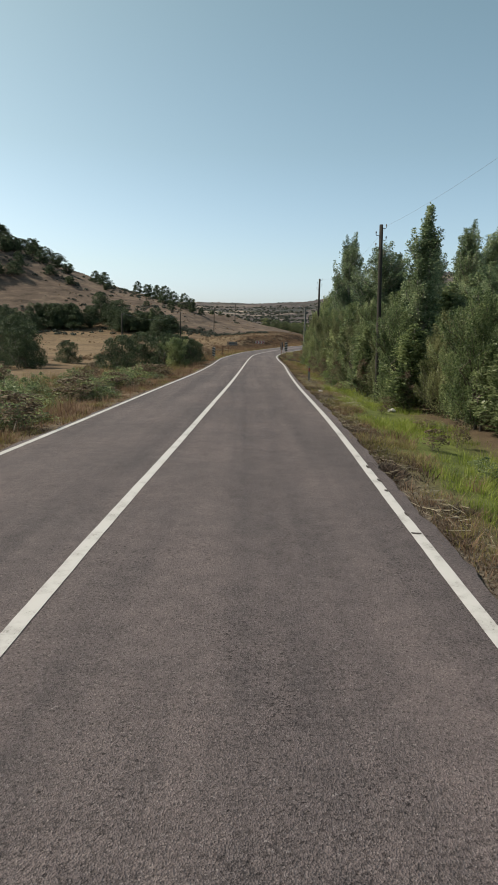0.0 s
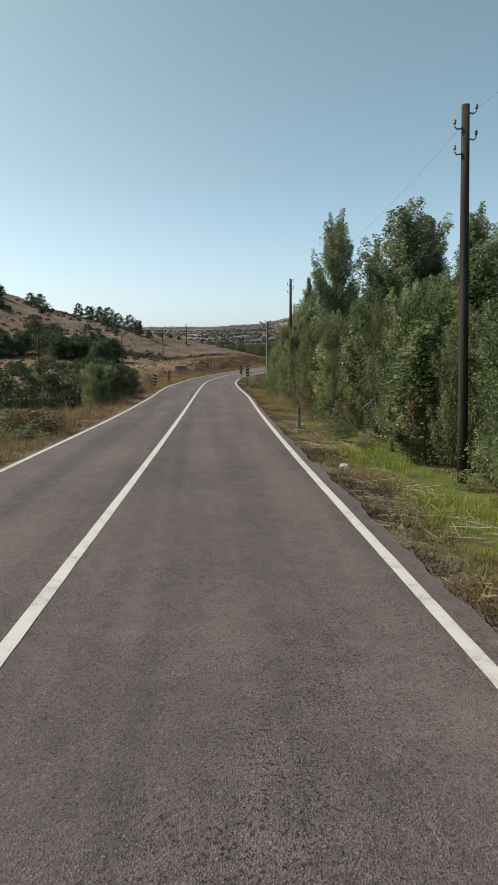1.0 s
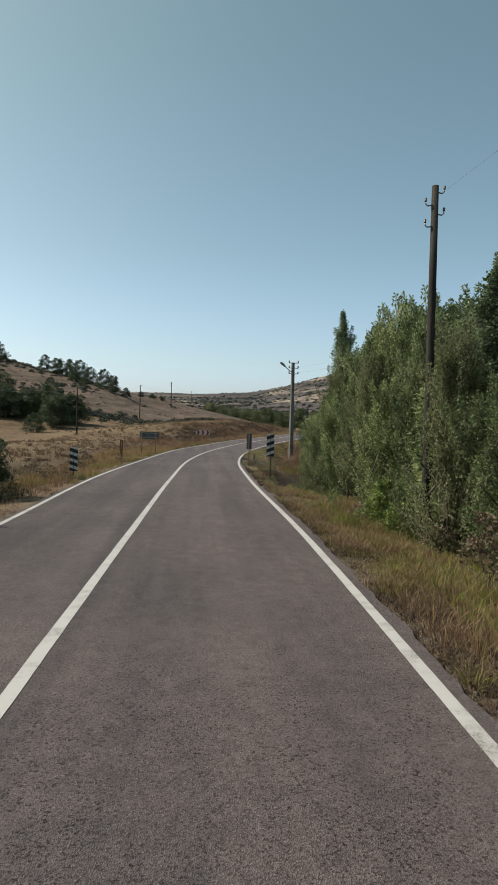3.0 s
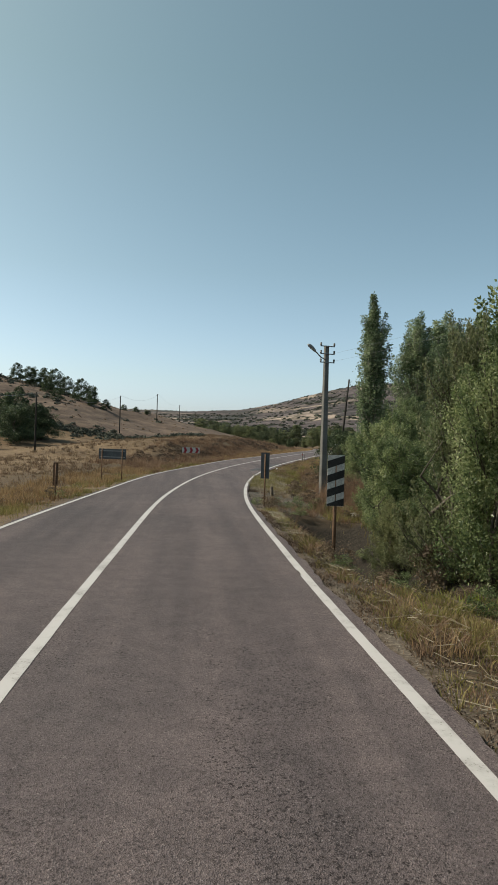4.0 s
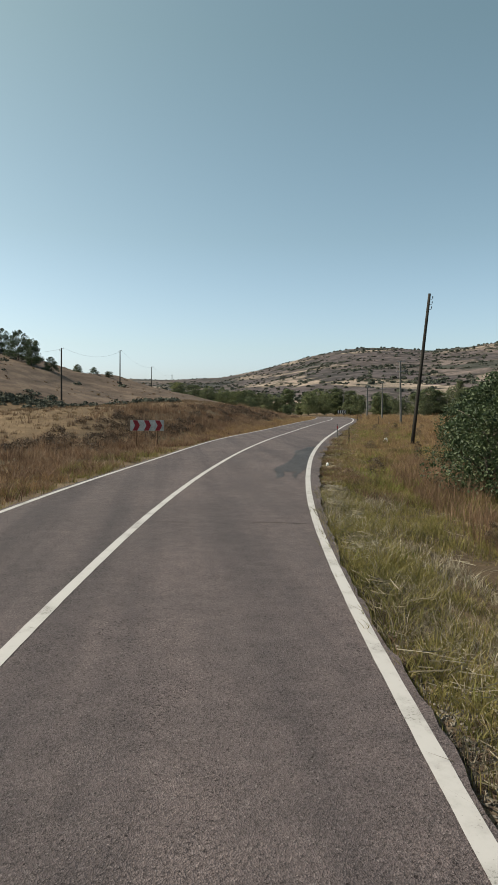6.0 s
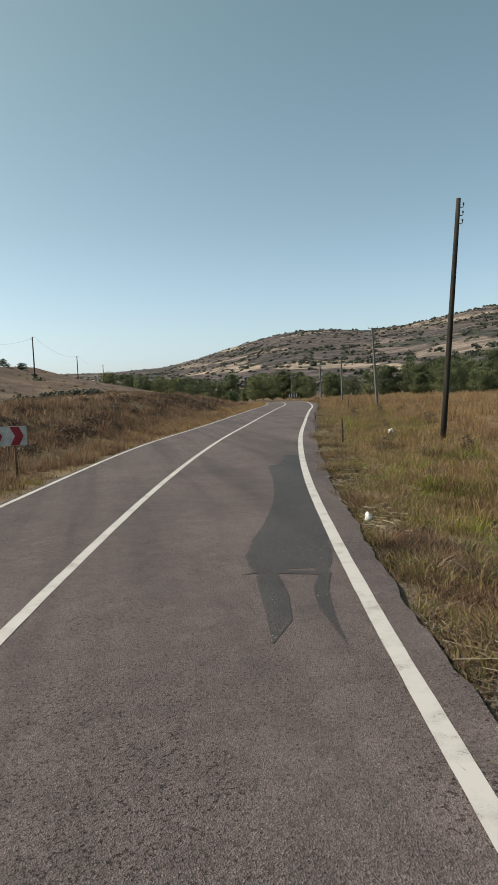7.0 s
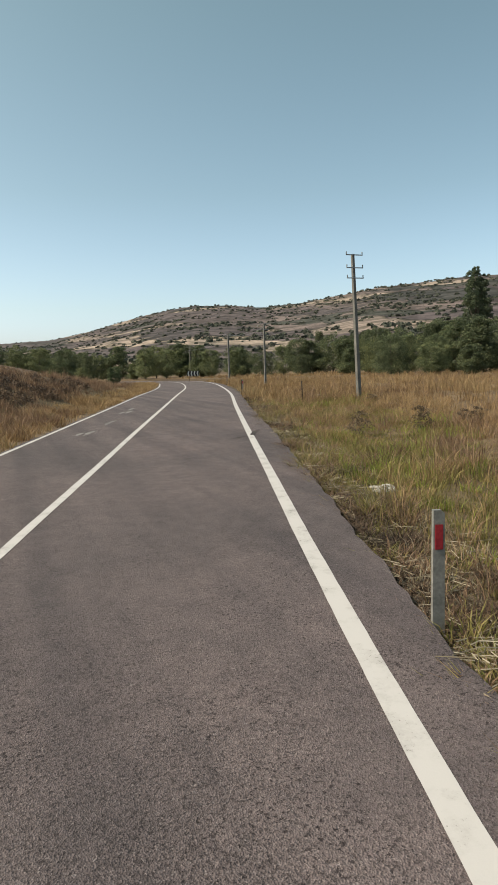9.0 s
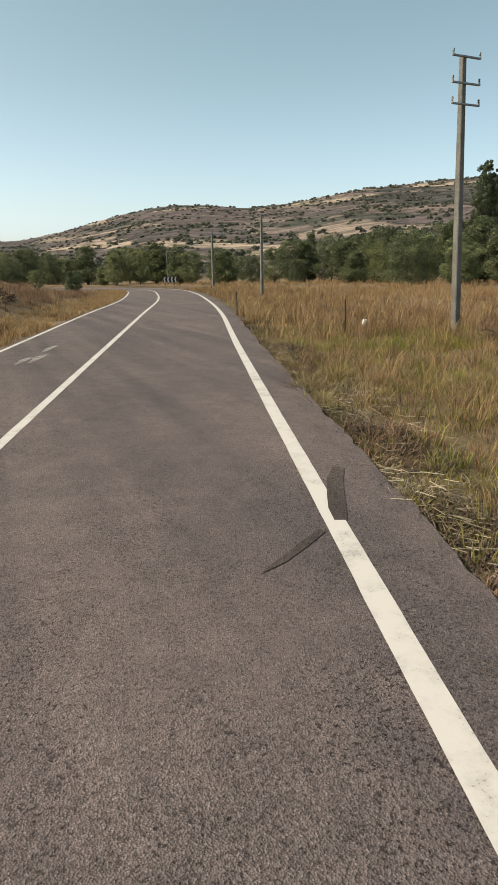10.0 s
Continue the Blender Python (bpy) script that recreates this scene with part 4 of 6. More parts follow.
def sprays(h, w, bare, shape, count, seed, rise, inner):
    """Shoots through a crown, from near its axis outwards and up to its rim: start, bend and tip of each."""
    g = np.random.default_rng(seed)
    f = g.uniform(0.06, 1.0, count) ** 0.85
    r = np.array([shape(v) for v in f]) * w * g.uniform(0.55, 1.08, count)
    a = g.uniform(0, 6.283, count)
    # lobes, so that no side of the crown is smooth
    ph = g.uniform(0, 6.283, 4)
    r = r * (0.82 + 0.2 * np.sin(2 * a + 6 * f + ph[0]) + 0.16 * np.sin(3 * a - 11 * f + ph[1]) + 0.1 * np.sin(5 * a + 17 * f + ph[2]))
    tip = np.stack([np.cos(a) * r, np.sin(a) * r, bare + f * (h - bare)], -1)
    tip[:, 2] += g.uniform(0, 1, count) ** 3 * 0.11 * h
    drop = rise * g.uniform(0.6, 1.25, count)
    foot = tip * [inner, inner, 1] - np.stack([0 * r, 0 * r, drop], -1)
    foot[:, 2] = np.maximum(foot[:, 2], 0.12 * bare + 0.03 * h)
    knee = foot * 0.45 + tip * 0.55 + np.stack([np.cos(a) * r * 0.16, np.sin(a) * r * 0.16, -0.08 * drop], -1)
    return foot, knee, tip


def spray_leaves(name, shoots, per, size, spread_r, seed, fill, fill_r):
    """Leaves set along shoots, thinning to their tips, and looser ones filling the middle of the crown."""
    g = np.random.default_rng(seed)
    foot, knee, tip = (np.repeat(v, per, 0) for v in shoots)
    n = len(foot)
    t = (0.12 + 0.9 * g.uniform(0, 1, n) ** 0.8)[:, None]
    p = foot * (1 - t) ** 2 + 2 * knee * t * (1 - t) + tip * t**2
    off = g.normal(size=(n, 3))
    off /= np.linalg.norm(off, axis=1, keepdims=True)
    p = p + off * spread_r * (1.15 - 0.8 * t) * g.uniform(0.15, 1, (n, 1)) ** 0.6
    if len(fill):
        c = np.repeat(fill, per // 2, 0)
        o = g.normal(size=(len(c), 3))
        o /= np.linalg.norm(o, axis=1, keepdims=True)
        p, off = np.concatenate([p, c + o * fill_r * g.uniform(0.2, 1, (len(c), 1)) ** 0.5]), np.concatenate([off, o])
    n = len(p)
    le = g.normal(size=(n, 3)) * 0.6 + off * 0.8 + [0, 0, 0.25]
    le /= np.linalg.norm(le, axis=1, keepdims=True)
    si = np.cross(le, g.normal(size=(n, 3)))
    si /= np.linalg.norm(si, axis=1, keepdims=True)
    ax = np.cross(si, le)
    k = size * g.uniform(0.55, 1.35, (n, 1))
    v = np.stack([p - le * k * 0.5, p + si * k * 0.3 + ax * k * 0.1, p + le * k * 0.6, p - si * k * 0.3 + ax * k * 0.1], 1)
    return from_arrays(name, v, np.arange(n * 4).reshape(-1, 4))


def spray_model(name, h, w, bare, shape, count, per, leaf, spread_r, leafmat, bark, seed, label, stems=1, trunk_r=None, rise=1.0, fill=40):
    """A tree or shrub whose leaves sit along upright shoots, so that its outline is pointed and uneven."""
    ob = new(name)
    tagged(ob, label, "tree" if stems == 1 else "shrub")
    g = random.Random(seed)
    shoots = sprays(h, w, bare, shape, count, seed, rise, 0.16 if stems == 1 else 0.45)
    c = clumps(shape, fill, seed + 3) if fill else np.zeros((0, 3))
    if fill:
        c[:, :2] *= w * 0.62
        c[:, 2] = bare + c[:, 2] * (h - bare) * 0.86
    r = trunk_r or h * 0.014
    for k in range(stems):
        me = trunk_mesh("trunk", h * (0.94 if stems == 1 else g.uniform(0.5, 0.75)), r * g.uniform(0.8, 1.1), [], seed + k, 0.08 * w if stems == 1 else 0.45 * w, *((shoots, r * (0.22 if stems == 1 else 0.3)) if k == 0 else ()))
        o = part("trunk" if stems == 1 else "stem", me, bark, ob)
        if k:
            o.location = (g.uniform(-0.3, 0.3) * w, g.uniform(-0.3, 0.3) * w, 0)
    part("crown" if stems == 1 else "foliage", spray_leaves("crown", shoots, per, leaf, spread_r, seed + 5, c, spread_r * 1.5), leafmat, ob)
    return ob


def tree_model(name, h, w, bare, shape, n, per, leaf, spread_r, leafmat, bark, seed, label, stems=1, trunk_r=None, limbs_n=9):
    """One tree or shrub of unit place: a trunk with limbs, and a crown of leaf clumps."""
    ob = new(name)
    tagged(ob, label, "tree" if stems == 1 else "shrub")
    g = random.Random(seed)
    c = clumps(shape, n, seed)
    c[:, :2] *= w
    c[:, 2] = bare + c[:, 2] * (h - bare - spread_r * 0.6)
    sp = np.random.default_rng(seed + 1).uniform(0.6, 1.25, n) * spread_r * (1 - 0.4 * np.clip(c[:, 2] / h, 0, 1) ** 2)
    for k in range(stems):
        limbs = []
        for _ in range(limbs_n):
            t = c[g.randrange(n)]
            f = max(0.12, min(0.85, (t[2] - 0.4 * math.hypot(t[0], t[1]) - g.uniform(0, 0.2) * h) / h))
            limbs.append((math.hypot(t[0], t[1]) * 0.9, t[2] - h * f, math.atan2(t[1], t[0]), f))
        me = trunk_mesh("trunk", h * (0.92 if stems == 1 else g.uniform(0.6, 0.85)), (trunk_r or h * 0.016) * g.uniform(0.8, 1.1), limbs, seed + k, 0.1 * w if stems == 1 else 0.5 * w)
        o = part("trunk" if stems == 1 else "stem", me, bark, ob)
        if stems > 1:
            o.location = (g.uniform(-0.3, 0.3) * w, g.uniform(-0.3, 0.3) * w, 0)
    part("crown" if stems == 1 else "foliage", leaves_mesh("crown", c, sp, per, leaf, seed + 5), leafmat, ob)
    return ob


def oval(f):
    return math.sqrt(max(0.02, 1 - (2 * f - 1) ** 2)) * (0.85 + 0.15 * math.sin(9 * f))


def plume(f):
    return (0.2 + 0.8 * math.sin(3.1416 * min(1.0, 0.08 + 0.76 * f))) * (1 - 0.45 * f**5)


def dome(f):
    return math.sqrt(max(0.03, 1 - f * f)) * (0.9 + 0.12 * math.sin(11 * f))


def spire(f):
    return max(0.08, min(1.0, 0.45 + 2.2 * f) * (0.92 + 0.1 * math.sin(10 * f)) * (1 - f) ** 0.5)


def pillar(f):
    return min(1.0, 0.6 + 1.7 * f) * (0.95 + 0.06 * math.sin(14 * f)) * math.sqrt(max(0.02, 1 - f**5))


MODELS = {}


def plant(kind, x, y, h, w=None, turn=None, sink=0.05, label="", group=""):
    """A tree or shrub of that kind, h metres high, on the ground."""
    ob, h0, w0 = MODELS[kind]
    k = h / h0
    kw = (w / w0) if w else k
    turn = rng.uniform(0, 360) if turn is None else turn
    z = float(ground_z(x, y)) - sink
    m = pose(x, y, z, 0, 0, turn)
    if kind in USED:
        o = copy_thing(ob, m)
    else:
        USED.add(kind)
        o = ob
    o.matrix_basis = m @ Matrix.Diagonal((kw, kw, k, 1))
    tagged(o, label, group=group)
    return o


USED = set()


def model(kind, name, h, w, *args, **kw):
    build = spray_model if "rise" in kw else tree_model
    MODELS[kind] = (build(name, h, w, *args, **kw), h, w)


TALL = "tall slender poplar with dense green leaves"
model("poplar", "poplar_tree", 9.0, 1.3, 1.6, pillar, 150, 190, 0.08, 0.33, LEAF_POPLAR, PALE_BARK, 21, TALL, rise=1.5, fill=60)
model("poplar_b", "poplar_tree", 9.0, 1.15, 1.2, spire, 130, 200, 0.08, 0.32, LEAF_POPLAR, PALE_BARK, 22, TALL, rise=1.5, fill=50)
model("plume", "poplar_tree", 9.0, 1.25, 3.7, plume, 115, 200, 0.08, 0.33, LEAF_POPLAR, PALE_BARK, 20, TALL, rise=1.3, fill=38)
model("willow", "willow_shrub", 4.2, 1.5, 0.25, oval, 120, 170, 0.062, 0.27, LEAF_SHRUB, BARK, 23, "dense green willow shrub beside the road", stems=4, trunk_r=0.05, rise=0.8, fill=70)
model("willow_b", "willow_shrub", 4.2, 1.6, 0.2, dome, 120, 170, 0.055, 0.24, LEAF_OLIVE, BARK, 24, "olive-green willow shrub beside the road", stems=4, trunk_r=0.05, rise=0.8, fill=70)
model("sapling", "poplar_sapling", 4.0, 0.8, 0.3, spire, 60, 130, 0.078, 0.24, LEAF_SHRUB, PALE_BARK, 25, "young poplar with glossy leaves in the thicket", trunk_r=0.04, rise=0.8, fill=25)
model("fresh", "fresh_weed", 1.1, 0.5, 0.05, oval, 30, 60, 0.075, 0.2, LEAF_BRIGHT, BARK, 35, "leafy bright green weed below the thicket", stems=3, trunk_r=0.012, rise=0.4, fill=12)
model("weed", "roadside_weed", 1.1, 0.55, 0.05, oval, 30, 40, 0.055, 0.2, LEAF_SHRUB, BARK, 26, "knee-high green weed on the verge", stems=3, trunk_r=0.012, limbs_n=4)
model("dry_weed", "withered_weed", 1.2, 0.4, 0.1, oval, 22, 30, 0.06, 0.17, LEAF_DRY, BARK, 27, "withered brown weed on the verge", stems=3, trunk_r=0.012, limbs_n=4)
model("bush", "round_bush", 3.0, 1.7, 0.1, dome, 130, 110, 0.078, 0.4, LEAF_DARK, BARK, 28, "dark rounded bush in the dry grass", stems=4, trunk_r=0.05)
model("oak", "oak_tree", 4.5, 2.0, 0.25, oval, 95, 130, 0.12, 0.56, LEAF_DARK, BARK, 29, "dark spreading tree on the dry slope")
model("oak_b", "oak_tree", 4.5, 2.2, 0.3, dome, 95, 130, 0.12, 0.56, LEAF_DARK, BARK, 30, "dark spreading tree on the dry slope")
model("far", "valley_tree", 6.0, 2.6, 0.7, oval, 90, 150, 0.135, 0.72, LEAF_FAR, BARK, 31, "leafy green tree in the valley")
model("far_b", "valley_tree", 6.0, 2.8, 0.5, dome, 90, 150, 0.135, 0.72, LEAF_FAR, BARK, 32, "leafy green tree in the valley")
model("far_c", "valley_tree", 6.0, 1.6, 0.5, spire, 80, 150, 0.13, 0.62, LEAF_FAR, BARK, 33, "leafy green tree in the valley")

# right-hand thicket
G1 = "roadside thicket"
plant("plume", 6.6, 45.8, 9.4, 1.4, label="tall leafy poplar above the roadside thicket")
plant("poplar_b", 8.7, 45.6, 7.7, 1.1)
plant("plume", 6.6, 34.2, 7.2, 1.6)
plant("poplar_b", 7.6, 35.0, 6.6, 1.3)
plant("poplar_b", 5.9, 22.9, 6.6, 1.25)
plant("poplar", 18.5, 56.8, 12.0, 2.3)
plant("poplar", 21.2, 58.5, 11.8, 2.4)
plant("poplar_b", 16.6, 60.0, 11.0, 2.0)
plant("poplar", 9.9, 36.5, 5.6, 1.6)
plant("poplar", 10.2, 29.0, 5.8, 1.7)
plant("poplar_b", 12.0, 31.5, 6.2, 1.5)
plant("poplar", 9.4, 25.0, 5.2, 1.4)
plant("poplar_b", 6.4, 51.5, 5.6, 1.0)
plant("poplar_b", 7.4, 55.0, 5.4, 1.1)
for i, y in enumerate(np.arange(12.0, 63.5, 1.55)):
    near = 4.0 + 0.35 * math.sin(i * 1.7) + 1.5 * float(step(25, 12, y)) + road_x(y) + 1.2
    hh = (2.6, 3.3, 2.8, 3.6)[i % 4] * (1 + 0.25 * float(step(24, 32, y)) + 0.2 * float(step(45, 58, y)))
    plant(("willow", "willow_b", "sapling", "willow")[i % 4], near + 1.1, y, hh, 1.25, group=G1)
    plant(("willow_b", "willow", "willow_b", "sapling")[i % 4], near + 2.9 + 0.3 * math.cos(i), y + 0.7, hh * 1.2, 1.5, group=G1)
    if i % 2:
        plant("willow_b", near + 5.2, y + 0.2, hh * 1.25, 1.8, group=G1)
for y, d, h in ((27.0, 5.6, 1.7), (21.0, 6.2, 1.5), (33.5, 5.3, 1.4), (40.0, 5.2, 1.3), (47.5, 5.1, 1.2), (63.3, 5.6, 1.5)):
    x, yy = along(y, d)
    plant("dry_weed", float(x), float(yy), h, 0.4)
for y, x, h in ((59.5, 7.2, 6.6), (61.8, 7.3, 6.2), (63.8, 7.6, 5.6), (57.4, 7.4, 6.4), (60.5, 9.5, 6.8), (56.0, 9.0, 6.6)):
    plant("willow", x, y, h, 1.9, group=G1)
for y, x, h in ((68.6, 6.5, 2.5), (70.2, 6.6, 3.0), (71.6, 7.4, 3.4), (70.4, 8.6, 3.8), (73.4, 8.4, 3.6), (66.4, 7.8, 4.2), (74.2, 10.0, 3.8)):
    plant("willow", x, y, h, 1.2, group=G1)
for y, x, h, w in ((65.6, 5.4, 1.9, 1.0), (66.8, 5.9, 2.4, 1.1), (68.2, 6.0, 2.6, 1.1), (65.0, 6.4, 2.6, 1.2), (69.6, 6.4, 3.0, 1.1), (64.0, 5.6, 1.6, 0.9)):
    plant("willow" if h > 2 else "willow_b", x, y, h, w, group=G1)
for y, x, h, w in ((62.6, 6.0, 1.2, 0.8), (63.8, 6.1, 1.5, 0.9), (65.2, 6.0, 1.3, 0.8), (66.6, 6.1, 1.6, 0.9), (68.0, 6.2, 1.4, 0.9)):
    plant("willow", x, y, h, w, group=G1)
for i in range(46):
    y, d = rng.uniform(61, 73.5), rng.uniform(3.6, 6.8)
    if 3.7 < d < 6.2 and 63 < y < 70.5 and i % 4:
        continue
    x, yy = along(y, d)
    plant("weed" if i % 3 else "dry_weed", float(x), float(yy), rng.uniform(0.2, 0.55), rng.uniform(0.2, 0.36), group="weeds round the ditch")
for i in range(40):
    y, d = rng.uniform(6, 60), rng.uniform(4.6, 6.0)
    x, yy = along(y, d)
    plant("weed" if i % 2 else "dry_weed", float(x), float(yy), rng.uniform(0.25, 0.7), rng.uniform(0.22, 0.45), group="weeds below the thicket")
for i in range(18):
    y, d = rng.uniform(74, 140), rng.uniform(4.6, 10)
    x, yy = along(y, d)
    plant("weed" if i % 9 == 0 else "dry_weed", float(x), float(yy), rng.uniform(0.35, 0.75), rng.uniform(0.2, 0.4), group="weeds in the meadow")
for i in range(26):
    y, d = rng.uniform(72, 84), rng.uniform(4.6, 8.5)
    x, yy = along(y, d)
    plant("dry_weed", float(x), float(yy), rng.uniform(0.4, 0.95), rng.uniform(0.25, 0.45), group="withered weeds round the lamp pole")
for x, y, h in ((3.0, 61.9, 0.42), (3.35, 62.0, 0.5), (3.2, 61.6, 0.34), (3.5, 62.4, 0.45), (-3.9, 61.5, 0.4), (-3.6, 61.8, 0.34), (-4.1, 62.0, 0.5), (-3.5, 72.6, 0.45), (-3.3, 72.9, 0.34), (3.2, 71.2, 0.4), (3.0, 71.9, 0.3), (3.5, 71.6, 0.45), (3.65, 72.5, 0.35), (3.3, 70.6, 0.4)):
    plant("dry_weed" if h > 0.36 else "weed", x, y, h, 0.25, group="weeds round the sign posts")
for x, y, h in ((4.55, 53.1, 0.85), (4.95, 53.9, 1.1), (4.75, 52.2, 0.75), (4.2, 36.5, 0.6)):
    plant("fresh", x, y, h, 0.42)
# poplars and dark bushes past the lamp
plant("poplar_b", 12.9, 92.9, 11.5, 2.0, label="tall columnar poplar beside the meadow")
for x, y, h, w in ((16.4, 94.5, 10.8, 2.2), (19.0, 96.5, 11.2, 2.5), (22.0, 97.0, 11.0, 2.6), (17.6, 91.0, 10.0, 2.2), (20.3, 93.5, 10.4, 2.4), (24.6, 98.5, 11.2, 2.6)):
    plant("poplar", x, y, h, w)
for x, y, h, w in ((10.4, 91.0, 3.4, 2.0), (12.0, 93.5, 3.2, 2.0), (11.9, 88.0, 3.4, 2.0), (14.0, 91.0, 3.6, 2.2), (12.8, 97.5, 2.8, 1.8), (14.5, 100.0, 2.8, 2.0), (15.5, 95.0, 4.0, 2.2), (9.8, 84.5, 2.9, 1.5), (13.2, 84.5, 4.0, 2.2)):
    plant("willow" if y == 84.5 else "bush", x, y, h, w, label="leafy green bush beside the meadow" if y == 84.5 else "dark green bush beside the meadow")

# left-hand shrubs
for x, y, h, w in ((-5.6, 46.5, 2.3, 1.3), (-6.6, 48.8, 3.0, 1.6), (-5.3, 51.0, 2.6, 1.3), (-6.6, 53.5, 3.0, 1.7), (-5.2, 56.0, 2.2, 1.2), (-8.6, 50.0, 3.2, 1.9), (-9.5, 46.0, 2.8, 1.8)):
    plant("willow" if y == 46.5 else "bush", x, y, h, w, label="leafy shrub beside the road")
for x, y, h, w in ((-16.4, 56.6, 2.2, 1.3), (-12.5, 52.0, 1.3, 0.7), (-17.6, 49.0, 3.6, 1.9), (-19.6, 53.0, 4.4, 2.3), (-19.5, 46.0, 3.2, 1.8), (-23.5, 60.0, 4.6, 2.4), (-26.0, 58.0, 4.0, 2.5)):
    plant("bush", x, y, h, w)
for i in range(120):
    y = 8.0 + 25 * rng.random()
    d = LEFT_EDGE - 0.6 - 6.0 * rng.random() ** 1.2
    x, yy = along(y, d)
    plant("weed" if rng.random() < 0.72 else "dry_weed", float(x), float(yy), (0.5 + 0.7 * rng.random()) * min(1.3, 0.75 - 0.12 * (d + 3.6)), 0.5 + 0.35 * rng.random(), group="verge weeds")
for y, d, h in ((57.5, -4.6, 1.0), (59.0, -5.2, 1.2), (62.0, -4.4, 0.7), (64.0, -5.5, 1.0), (66.5, -4.4, 0.8), (69.5, -4.6, 0.9)):
    x, yy = along(y, d)
    plant("dry_weed", float(x), float(yy), h, 0.6)

# orchard row at the hill's foot, and the trees up the slope
for i in range(46):
    f = i / 45
    x, y = -16.5 - 48 * f + rng.uniform(-1.5, 1.5), 124 + 8 * math.sin(f * 5) + rng.uniform(-4, 6)
    plant(("oak", "oak_b")[i % 2], x, y, rng.uniform(4.0, 5.5), rng.uniform(2.3, 3.1), group="orchard trees")
for x, y, h, w in ((-15.5, 161.5, 3.8, 1.5), (-17.6, 163.5, 4.2, 1.7), (-20.8, 167.5, 3.6, 1.6), (-23.3, 169.5, 4.3, 2.0), (-25.7, 171.5, 3.9, 1.9), (-28.0, 171.5, 3.7, 1.8), (-31.3, 174.5, 3.6, 1.5),
                   (-38.2, 165.5, 3.6, 2.2), (-40.8, 167.5, 3.2, 1.8), (-13.1, 161.5, 2.0, 1.0), (-46.6, 163.5, 2.8, 2.0), (-49.8, 164.5, 3.2, 2.2), (-53.0, 162.5, 3.4, 2.2), (-56.2, 165.5, 3.4, 2.2), (-59.4, 161.5, 3.8, 2.4),
                   (-62.5, 164.5, 3.6, 2.3), (-65.7, 161.5, 4.0, 2.5), (-70.0, 163.5, 4.2, 2.5), (-43.5, 153.5, 2.2, 1.6), (-19.6, 153.5, 2.2, 1.1), (-55.1, 149.5, 3.2, 2.4), (-60.4, 145.5, 3.4, 2.6), (-48.8, 155.5, 2.6, 1.9), (-36.0, 158.5, 1.6, 1.2),
                   (-22.8, 161.5, 2.4, 1.3), (-65.7, 142.0, 3.8, 2.6), (-18.2, 114.0, 2.4, 1.3), (-25.4, 153.5, 1.3, 0.9), (-11.1, 171.5, 1.2, 0.8), (-9.0, 173.5, 1.1, 0.8), (-6.9, 174.5, 1.0, 0.8)):
    plant(("oak", "oak_b")[int(abs(x * 7)) % 2], x, y, h, w, group="hillside trees")

for i in range(26):
    plant(("oak", "oak_b")[i % 2], rng.uniform(-80, -54), rng.uniform(142, 180), rng.uniform(2.6, 4.2), rng.uniform(1.8, 2.8), group="hillside trees")

# trees behind the bank and along the valley
for x, y, h, w in ((9.5, 196, 3.6, 1.9), (12.5, 198, 4.0, 2.2), (15.0, 196, 3.6, 2.0), (17.5, 199, 3.4, 2.0), (7.0, 200, 3.4, 2.2), (4.0, 204, 3.8, 2.3), (20.0, 193, 2.2, 1.2), (22.9, 186, 2.3, 1.2), (8, 214, 4.0, 2.6)):
    plant(("far", "far_b", "oak")[int(x * 3) % 3], x, y, h, w)
LINE = [(2, 250), (18, 240), (32, 222), (41, 202), (46, 186), (50, 170), (54, 155), (61, 140), (70, 122), (80, 104), (86, 88)]
for (xa, ya), (xb, yb) in zip(LINE, LINE[1:]):
    for k in range(12):
        f = rng.random()
        out = rng.random() ** 0.8 * 26
        nx, ny = (yb - ya), -(xb - xa)
        q = math.hypot(nx, ny)
        x, y = xa + (xb - xa) * f - nx / q * out, ya + (yb - ya) * f - ny / q * out
        h = rng.uniform(2.4, 5.6) + out * 0.12
        plant(("far", "far_b", "far", "far_c")[k % 4], x, y, h, h * rng.uniform(0.4, 0.55), group="valley trees")
plant("far_c", 90.7, 260.7, 12.0, 2.4, label="dark pointed conifer in the valley")
model("tower", "poplar_tree", 24.0, 4.0, 2.0, pillar, 300, 130, 0.3, 0.9, LEAF_TOWER, BARK, 34, "tall dense poplar in the valley")
plant("tower", 119.9, 234.5, 25.0, 3.6, label="tall dense poplar standing above the valley trees")
plant("tower", 124.0, 238.0, 20.0, 3.6, label="tall dense poplar standing above the valley trees")


